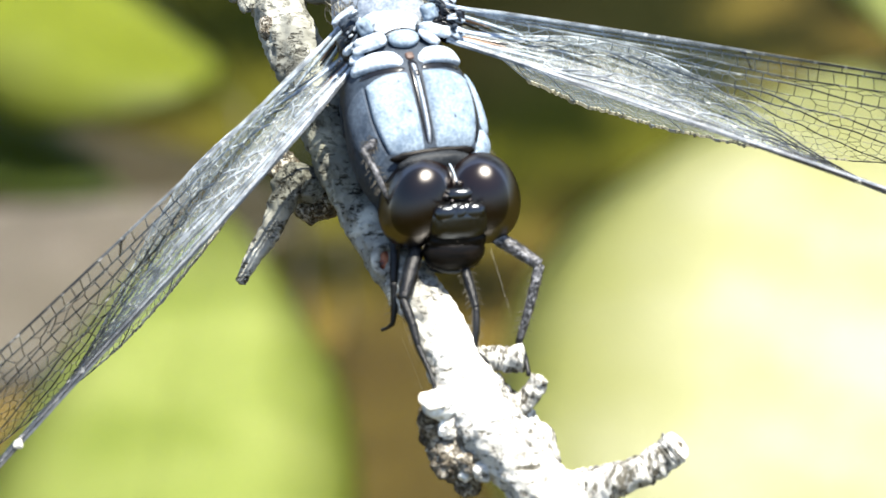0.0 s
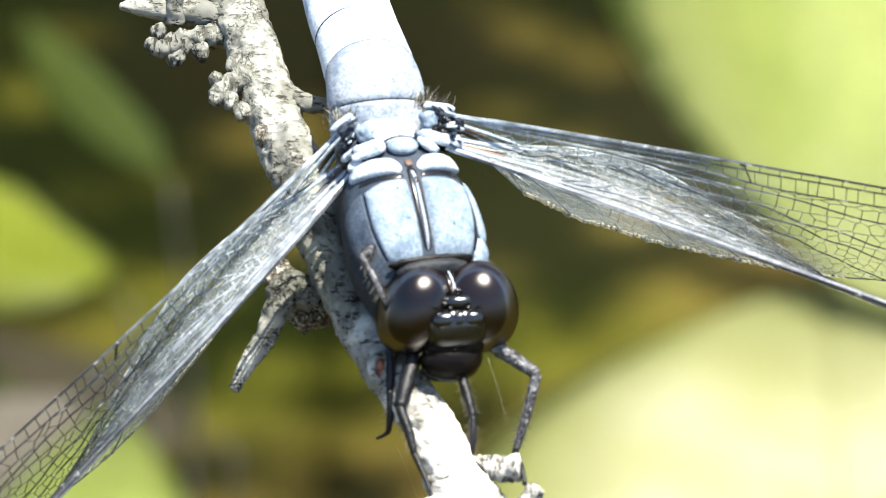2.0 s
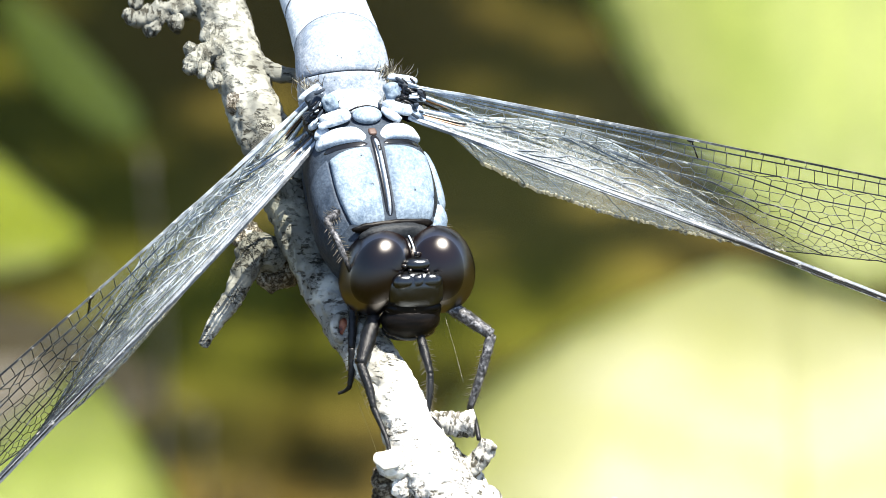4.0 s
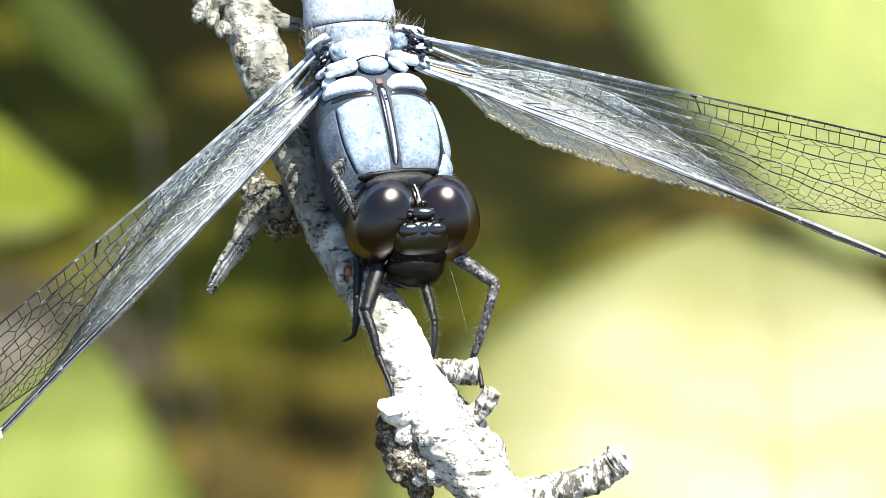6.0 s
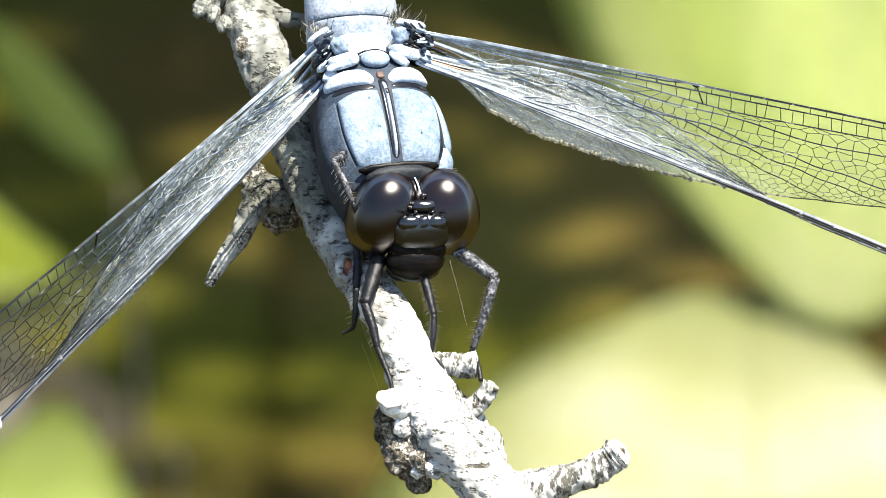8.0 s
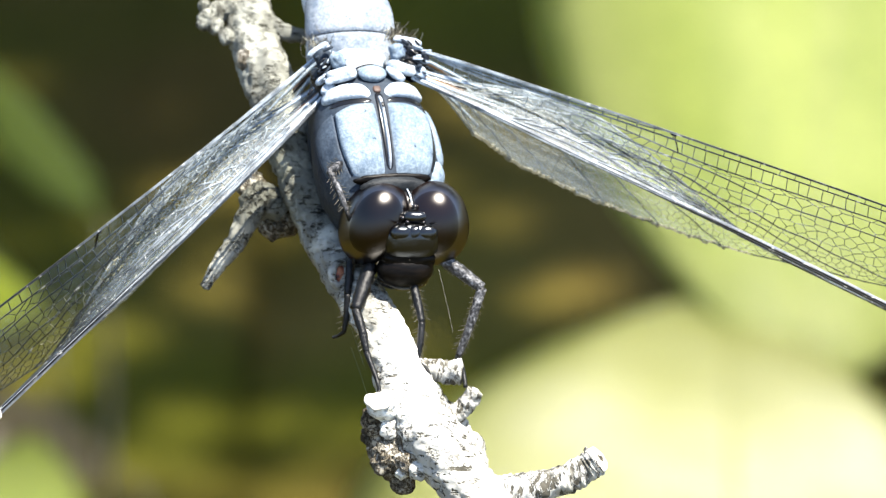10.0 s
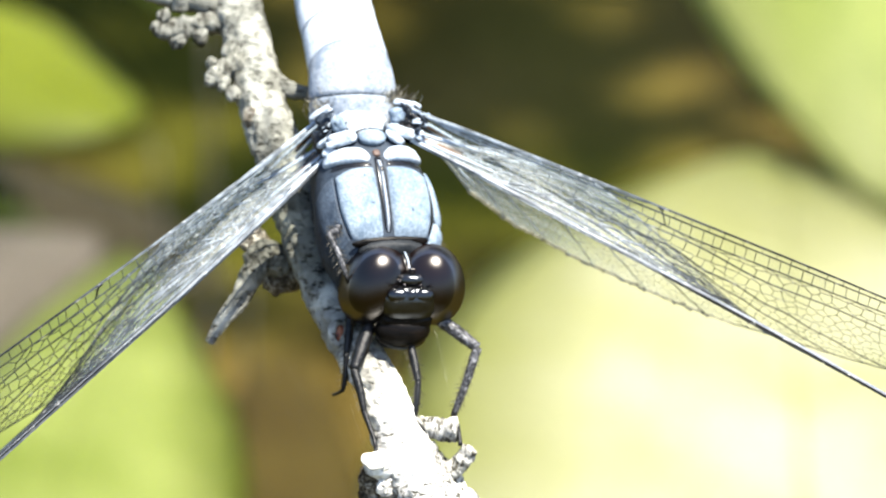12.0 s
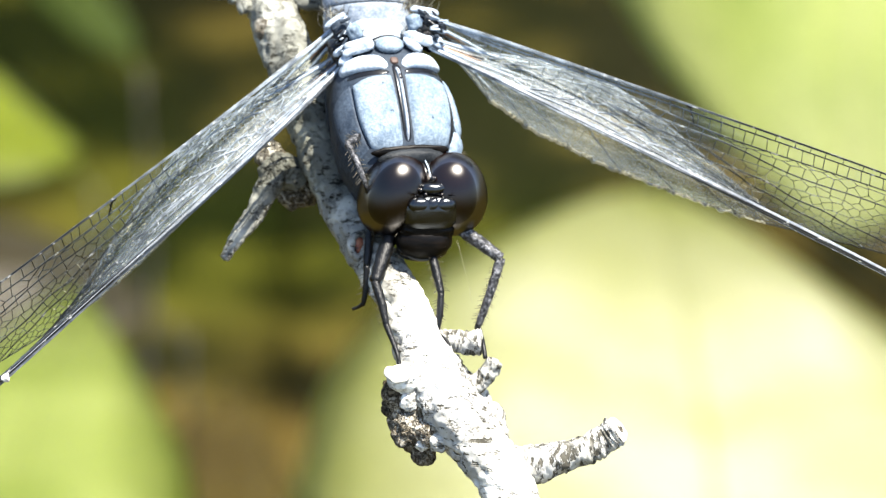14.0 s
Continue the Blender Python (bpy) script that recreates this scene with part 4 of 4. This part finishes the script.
# ---- legs
def leg(joints, radii, spines, seed, material=LEG):
    """joints: hip, knee, ankle, then the foot's points, in millimetres."""
    rnd = random.Random(seed)
    thing = part("leg", tube(bmesh.new(), [(*joints[0], radii[0]), (*(0.5 * np.array(joints[0]) + 0.5 * np.array(joints[1])), radii[0] * 1.1), (*joints[1], radii[0] * 0.85)], 16, 14,
                             lambda p, s, a: 1 + 0.22 * noise.noise(p * 7)), material, fly, "black bristly leg" if material is LEG else "black bristly leg, grey bloom lightened as if sunlit")
    part("tibia", tube(bmesh.new(), [(*joints[1], radii[1] * 1.05), (*(0.5 * np.array(joints[1]) + 0.5 * np.array(joints[2]) + np.array((0.06, 0, 0.05))), radii[1]), (*joints[2], radii[1] * 0.7)], 18, 12,
                       lambda p, s, a: 1 + 0.22 * noise.noise(p * 8)), material, thing)
    foot = [(*joints[2], radii[1] * 0.75)] + [(*j, radii[1] * 0.5) for j in joints[3:]]
    part("foot", tube(bmesh.new(), foot, 14, 10), LEG, thing)
    for a, b, n in ((joints[0], joints[1], spines), (joints[1], joints[2], spines)):
        a, b = np.array(a), np.array(b)
        d = unit(*(b - a))
        s1 = unit(*np.cross(d, Z))
        for k in range(n):
            for sg in (-1, 1):
                p = a + (b - a) * (0.12 + 0.8 * (k + rnd.random() * 0.5) / n)
                q = p + s1 * sg * (0.30 + 0.24 * rnd.random()) + d * 0.25 + Z * rnd.uniform(-0.1, 0.3)
                part("bristle", tube(bmesh.new(), [(*p, 0.028), (*(0.5 * p + 0.5 * q), 0.02), (*q, 0.008)], 3, 4, None, False), HAIR, thing)


leg([(2.19, 1.09, 2.4), (5.19, -0.82, 2.3), (4.1, -4.96, 2), (4.42, -5.84, 3.4), (4.6, -6.74, 3.9)], (0.36, 0.27), 22, 1, LIT_LEG)
leg([(1.15, -0.88, 3), (1.78, -3.15, 3.8), (1.66, -5.53, 4), (2.3, -5.89, 4.3), (2.54, -6.67, 4.4)], (0.24, 0.20), 14, 2)
leg([(-1.4, 0.03, 2.8), (-2.12, -2.69, 4), (-1.33, -5.16, 4.6), (-0.6, -6.78, 5.2), (-0.42, -7.49, 5.8)], (0.40, 0.26), 9, 3)
leg([(-2.56, 0.64, 1.6), (-2.64, -1.79, 2.3), (-2.68, -3.98, 2), (-2.98, -4.23, 1.8), (-3.29, -4.35, 1.6)], (0.24, 0.20), 6, 4)
leg([(-3.4, 5.92, 2.6), (-4.26, 5.23, 4.2), (-3.08, 2.99, 4.4), (-2.42, 1.24, 3.6), (-2.43, 0.03, 3)], (0.22, 0.19), 12, 5, LIT_LEG)

# bristles on the shoulder and neck
rnd = random.Random(11)
for k in range(70):
    b, th = rnd.uniform(0.2, 5.5), rnd.uniform(78, 100)
    p = thorax_at(b, th)
    q = thorax_at(b, th, rnd.uniform(0.3, 0.6)) + BF * rnd.uniform(-0.2, 0.2)
    part("bristle", tube(bmesh.new(), [(*p, 0.02), (*(0.5 * p + 0.5 * q), 0.016), (*q, 0.007)], 3, 4, None, False), HAIR, thorax)
for k in range(40):
    a = rnd.uniform(0.9, 2.6)
    p = body(a, -3.6 + rnd.uniform(-0.5, 0.5), -1.5)
    q = p + BU * rnd.uniform(0.5, 1.0) + BR * rnd.uniform(0.1, 0.5)
    part("bristle", tube(bmesh.new(), [(*p, 0.02), (*(0.5 * p + 0.5 * q), 0.016), (*q, 0.007)], 3, 4, None, False), HAIR, thorax)


# ---- wings
def wing_shape(length, widths, twist):
    """Chord position at (u, g): u along the span 0..1, g across it 0..1, and the height of the pleats."""
    w = np.array(widths)

    def at(u, g, k=None):
        chord = np.interp(u, w[:, 0], w[:, 1])
        tip = math.sqrt(max(0.0, 1 - max(0, (u - 0.86) / 0.14) ** 2))
        lead = -0.32 * math.sin(math.pi * min(u, 0.5)) - 0.7 * max(0.0, u - 0.5)
        v = lead + g * chord * tip + (1 - tip) * chord * 0.45
        fade = smoothstep(0.0, 0.08, u) * (1 - smoothstep(0.7, 1.0, u) * 0.6) * (1 - smoothstep(0.35, 0.9, g) * 0.75)
        pleat = 0.13 * fade * math.cos(g * 46)
        tau = radians(twist) * (1 - smoothstep(0.12, 0.62, u))
        return np.array((u * length - 0.9 * (1 - smoothstep(0, 0.06, u)), v * math.cos(tau) - pleat * math.sin(tau), v * math.sin(tau) + pleat * math.cos(tau) - 0.5 * (u - 0.5) ** 2))
    return at


def strut(verts, faces, p, q, r):
    """A thin four-sided rod."""
    d = unit(*(q - p)) if np.linalg.norm(q - p) > 1e-6 else X
    s = unit(*np.cross(d, Z))
    t = np.cross(s, d)
    n = len(verts)
    for c in (p, q):
        for e in (s, t, -s, -t):
            verts.append(tuple((c + e * r) * MM))
    for k in range(4):
        j = (k + 1) % 4
        faces.append((n + k, n + j, n + 4 + j, n + 4 + k))


def mesh_part(name, verts, faces, material, parent, label=""):
    data = bpy.data.meshes.new(name)
    data.from_pydata(verts, [], faces)
    data.materials.append(material)
    ob = new(name, data)
    ob.parent = parent
    if label:
        ob["label"] = label
    return ob


def wing(length, nodus, widths, twist, seed, label):
    """A veined wing along +x, its chord along +y; twist: degrees by which the base of the chord is turned."""
    rnd = random.Random(seed)
    at = wing_shape(length, widths, twist)
    # film
    nu = 90
    gs = np.linspace(0, 1, 70)
    verts = [tuple(at(u, g) * MM) for u in np.linspace(0.004, 1, nu) for g in gs]
    faces = [(i * 70 + j, i * 70 + j + 1, (i + 1) * 70 + j + 1, (i + 1) * 70 + j) for i in range(nu - 1) for j in range(69)]
    film = mesh_part("wing", verts, faces, CLOUDED if seed in (1, 3) else FILM, fly, label)
    for f in film.data.polygons:
        f.use_smooth = True
    cross, pale = ([], []), ([], [])
    strip = lambda u: 0.06 + 0.12 * smoothstep(0.06, nodus + 0.1, u)
    us = np.linspace(0.004, 0.995, 80)

    def vein(name, line, r0, r1, label="", material=VEIN):
        """One unbroken four-sided vein along (u, g) pairs."""
        pts = np.array([at(u, g) for u, g in line])
        verts, faces = [], []
        for i, (p, (t, a, b)) in enumerate(zip(pts, frames_along(pts))):
            r = r0 + (r1 - r0) * i / len(pts)
            verts += [tuple((p + e * r) * MM) for e in (a, b, -a, -b)]
            if i:
                n = 4 * i
                faces += [(n - 4 + k, n - 4 + (k + 1) % 4, n + (k + 1) % 4, n + k) for k in range(4)]
        mesh_part(name, verts, faces, material, film, label)

    # leading edge: three close veins up to the notch, two beyond it
    if seed in (2, 4):
        vein("costa", [(u, 0.0) for u in us], 0.15, 0.13, "stout silvery leading edge", SILVER)
        vein("edge_vein", [(u, -0.022) for u in us], 0.05, 0.045)
    else:
        vein("costa", [(u, 0.0) for u in us], 0.10, 0.065, "stout dark leading edge")
    vein("radius", [(u, 0.040) for u in us], 0.07, 0.04)
    vein("subcosta", [(u, 0.020 * (1 - smoothstep(nodus - 0.05, nodus, u))) for u in us if u < nodus], 0.07, 0.05)
    vein("sector_vein", [(u, strip(u)) for u in us if u > 0.04], 0.065, 0.04)
    vein("trailing_vein", [(u, 1.0 + 0.012 * noise.noise(Vector((u * 60, seed, 0)))) for u in us], 0.055, 0.035)
    if seed in (1, 3):
        vein("frayed_edge", [(u, 1.0 + 0.03 * noise.noise(Vector((u * 70, seed, 3))) + 0.025 * noise.noise(Vector((u * 230, seed, 8)))) for u in np.linspace(0.10, 0.60, 320)], 0.13, 0.06, "pale frayed trailing edge", FRAY)
    # veins that fan out from the root to the trailing edge
    fan = [[(u, 0.10 + 0.36 * smoothstep(0.05, 1.0, u)) for u in us if u > 0.05]]
    for k, end in enumerate((0.10, 0.17, 0.25, 0.34, 0.44, 0.55, 0.66, 0.77, 0.88)):
        start = 0.03 + 0.30 * end
        g0 = 0.75 - 0.55 * min(1, k / 5) if k < 3 else 0.17 + 0.015 * k
        fan.append([(u, g0 + (1 - g0) * ((u - start) / (end - start)) ** 1.5) for u in np.linspace(start, end, 30)])
    for line in fan:
        vein("vein", line, 0.070, 0.038)
    # cross-veins of the front strips
    u = 0.05
    while u < 0.98:
        strut(*cross, at(u, 0.0), at(u, 0.040), (0.032 if seed in (3, 4) else 0.024) if u > 0.4 else 0.042)
        u += 1.1 / length * rnd.uniform(0.85, 1.15)
    u = 0.09
    while u < 0.98:
        strut(*cross, at(u, 0.040), at(u + rnd.uniform(-0.1, 0.1) / length, strip(u)), 0.032 if seed in (3, 4) else 0.024)
        u += (0.9 if u < nodus else 0.72) / length * rnd.uniform(0.8, 1.2)
    # the net of cells: seeds in pairs along the fan, the rest strewn at random, and the borders between them
    chord = lambda u: np.interp(u, np.array(widths)[:, 0], np.array(widths)[:, 1])
    seeds = []

    def free(p, r):
        return not seeds or np.min(np.sum((np.array(seeds) - p) ** 2, axis=1)) > r * r

    for line in fan:
        pts = np.array([(u * length, g * chord(u)) for u, g in line])
        d = np.gradient(pts, axis=0)
        d /= np.linalg.norm(d, axis=1)[:, None]
        last = -9.0
        steps = np.concatenate([[0], np.cumsum(np.linalg.norm(np.diff(pts, axis=0), axis=1))])
        for p, t, q in zip(pts, d, steps):
            if q - last > 0.6:
                last = q
                for sg in (-1, 1):
                    c = p + np.array((-t[1], t[0])) * sg * 0.24
                    if free(c, 0.30):
                        seeds.append(tuple(c))
    for k in range(9000):
        u, g = rnd.uniform(0.05, 1.0), rnd.uniform(0.13, 1.0)
        c = (u * length, g * chord(u))
        if free(c, 0.86 - 0.56 * g):
            seeds.append(c)
    vs, _, tris, *_ = delaunay_2d_cdt([Vector(p) for p in seeds], [], [], 0, 1e-5)
    centres, owner = [], {}
    for i, t in enumerate(tris):
        a, b, c = (vs[k] for k in t[:3])
        e = 2 * (a.x * (b.y - c.y) + b.x * (c.y - a.y) + c.x * (a.y - b.y))
        q = (a.x * a.x + a.y * a.y, b.x * b.x + b.y * b.y, c.x * c.x + c.y * c.y)
        if abs(e) < 1e-6:
            centres.append(None)
            continue
        centres.append(((q[0] * (b.y - c.y) + q[1] * (c.y - a.y) + q[2] * (a.y - b.y)) / e, (q[0] * (c.x - b.x) + q[1] * (a.x - c.x) + q[2] * (b.x - a.x)) / e))
        for m, n in ((t[0], t[1]), (t[1], t[2]), (t[2], t[0])):
            owner.setdefault((min(m, n), max(m, n)), []).append(i)
    for pair in owner.values():
        if len(pair) != 2 or centres[pair[0]] is None or centres[pair[1]] is None:
            continue
        ends = []
        for i in pair:
            u = min(0.985, max(0.02, centres[i][0] / length))
            ends.append(at(u, min(1.0, max(strip(u), centres[i][1] / chord(u)))))
        if 0.02 < np.linalg.norm(ends[0] - ends[1]) < 1.6:
            g = min(1.0, max(0.0, centres[i][1] / chord(u)))
            clouded = seed in (1, 3) and g > 0.45 and u < 0.66 - 0.2 * rnd.random()
            strut(*(pale if clouded else cross), ends[0], ends[1], (0.035 if seed in (3, 4) else 0.028) - 0.014 * g)
    tagged(mesh_part("cross_vein", *cross, VEIN, film), kind="stuff")
    if pale[0]:
        tagged(mesh_part("pale_cross_vein", *pale, FRAY, film), kind="stuff")
    if seed == 4:
        part("lint", blob(bmesh.new(), at(0.745, 0.0) - np.array((0, 0.3, 0)), (X, Y, Z), (0.28, 0.22, 0.22), 14, 18, 2.0, lambda p: 1 + 0.6 * noise.noise(p * 5)), CUT, film, "white speck of lint")
    # stout rods at the base, bloomed white, with amber between
    for g, r, mat, name in ((0.02, 0.15, PALE, "base_rod"), (0.30, 0.12, PALE, "base_rod"), (0.55, 0.13, BLACK, "base_rod"), (0.85, 0.11, PALE, "base_rod"),
                            (0.42, 0.10, AMBER, "amber_streak")):
        far = 1.0 if mat is PALE else 0.5
        rows = [(*(at(0.004, g) - (0.2, 0, 0)), r), (*at(0.02, g), r), (*at(0.06 * far + 0.01, g), r * 0.75), (*at(0.11 * far, g), r * 0.35)]
        part(name, tube(bmesh.new(), rows, 18, 10), mat, film)
    # the notch at mid-span
    bm = blob(bmesh.new(), at(nodus, 0.0) + np.array((0, 0.1, 0)), (X, Y, Z), (0.24, 0.11, 0.13), 10, 14)
    part("nodus", bm, BLACK, film)
    vein("nodus_vein", [(nodus + 0.012 * q, strip(nodus) * q) for q in (0.0, 1.0)], 0.085 if seed in (3, 4) else 0.05, 0.045, "", BLACK)
    return film


def wing_frame(root, node, chord):
    x = unit(*(np.array(node) - np.array(root)))
    y = np.array(chord, float)
    y = unit(*(y - x * (y @ x)))
    z = np.cross(x, y)
    m = Matrix.Identity(4)
    for i in range(3):
        m[i][0], m[i][1], m[i][2], m[i][3] = x[i], y[i], z[i], root[i] * MM
    return m


HIND = [(0, 1.6), (0.04, 4.0), (0.10, 8.0), (0.18, 10.0), (0.30, 10.4), (0.45, 9.6), (0.6, 8.8), (0.8, 7.6), (1.0, 6.0)]
FORE = [(0, 1.2), (0.05, 2.6), (0.12, 4.6), (0.25, 6.8), (0.45, 7.8), (0.65, 7.9), (0.8, 7.4), (1.0, 6.0)]
WINGS = {
    "left_hind": (wing_frame((0.49, 13.23, -1.2), (16.05, 10.63, 1.5), (0.05, -0.54, -0.84)), 36.7, 0.44, HIND, 9, 1),
    "left_fore": (wing_frame((1.16, 11.17, -0.2), (18.2, 4.97, 3.5), (0.03, 0.04, -0.99)), 38.0, 0.49, FORE, 30, 2),
    "right_hind": (wing_frame((-5.28, 12.24, -1.2), (-17.34, 0.52, 3), (0.315, -0.315, -0.895)), 36.0, 0.48, HIND, -14, 3),
    "right_fore": (wing_frame((-4.65, 9.94, -0.2), (-16.25, -3.35, 5), (-0.03, 0.03, -0.99)), 38.0, 0.49, FORE, -30, 4),
}
wings = {}
for key, (m, length, nodus, widths, twist, seed) in WINGS.items():
    w = wing(length, nodus, widths, twist, seed, "clear wing with dark branching veins")
    w.matrix_basis = m
    wings[key] = w


# ---------------------------------------------------------------- motion
WING_TURNS = {
    "left_hind": [(0, 0, 0, -0.6), (0.5, 0, 0, 0.1), (1, 0, 0, 0), (1.5, 0, 0, 0.1), (2, 0, 0, -0.8), (2.5, 0, 0, -2.9), (3, 0, 0, -1.4), (5.5, 0, 0, -1.8), (6, 0, 0, -2), (6.5, 0, 0, -1.7), (7, 0, 0, -1.5), (7.5, 0, 0, -1), (8, 0, 0, -0.7), (10.5, 0, 0, -7.1), (11, 0, 0, -5.6), (11.5, 0, 0, -8.4), (12, 0, 0, -8.8), (12.5, 0, 0, -8.2), (13, 0, 0, -6.8), (13.5, 0, 0, -6.6), (14, 0, 0, -7.2)],
    "left_fore": [(0, 0, 0, 0.2), (0.5, 0, 0, 0.1), (1, 0, 0, 0.9), (1.5, 0, 0, 0.7), (2, 0, 0, 0.1), (2.5, 0, 0, 1.3), (3, 0, 0, 0.7), (5.5, 0, 0, -0.5), (6, 0, 0, -0.7), (6.5, 0, 0, -0.7), (7, 0, 0, -0.5), (7.5, 0, 0, -0.4), (8, 0, 0, -0.3), (10.5, 0, 0, -3.3), (11, 0, 0, -3.7), (11.5, 0, 0, -3.6), (12, 0, 0, -4.4), (12.5, 0, 0, -4.6), (13, 0, 0, -3.8), (13.5, 0, 0, -3.4), (14, 0, 0, -3.5)],
    "right_hind": [(0, 0, 0, 0.2), (0.5, 0, 0, 0.5), (1, 0, 0, 0.3), (1.5, 0, 0, 0.4), (2, 0, 0, 0.3), (2.5, 0, 0, 0.8), (3, 0, 0, 0.4), (5.5, 0, 0, -0.4), (6, 0, 0, -0.5), (6.5, 0, 0, -0.7), (7, 0, 0, -0.6), (7.5, 0, 0, -0.6), (8, 0, 0, -0.5), (10.5, 0, 0, -1.1), (11, 0, 0, -1.5), (11.5, 0, 0, -1.3), (12, 0, 0, -2.7), (12.5, 0, 0, -2.7), (13, 0, 0, -1), (13.5, 0, 0, -2.7), (14, 0, 0, -2.5)],
    "right_fore": [(0, 0, 0, -0.4), (0.5, 0, 0, 0.1), (1, 0, 0, -0.2), (1.5, 0, 0, -0.3), (2, 0, 0, -0.3), (2.5, 0, 0, -0.2), (3, 0, 0, -0.5), (5.5, 0, 0, -0.1), (6, 0, 0, -0.1), (6.5, 0, 0, -0.1), (7, 0, 0, -0.2), (7.5, 0, 0, -0.2), (8, 0, 0, 0), (10.5, 0, 0, 0), (11, 0, 0, -0.6), (11.5, 0, 0, -0.9), (12, 0, 0, -1.9), (12.5, 0, 0, -2.2), (13, 0, 0, -2.1), (13.5, 0, 0, -3.7), (14, 0, 0, -2.4)],
}


def motions():
    for key, rows in WING_TURNS.items():
        base = WINGS[key][0]
        place, turn = Matrix.Translation(base.translation), base.to_3x3().to_4x4()
        walk(wings[key], [(t, place @ pose(0, 0, 0, a, b, c) @ turn) for t, a, b, c in rows])
    # the broad leaf sways in a breath of wind
    rest = sunlit_leaf.matrix_basis.copy()
    walk(sunlit_leaf, [(t, rest @ pose(0, 0, 0, b, 0, a)) for t, a, b in ((0, 1.2, 1.2), (1.2, 0.4, 0.8), (2.5, -0.5, 0.4), (3.2, -0.3, 0.6), (5.5, 0.7, 1.0), (6.5, 1.2, 1.0), (8, 0.6, 1.0), (10.5, 0.7, 3), (12, 1.8, 1.2), (13, 4, 0.4), (14, 4, 0.4))])


motions()
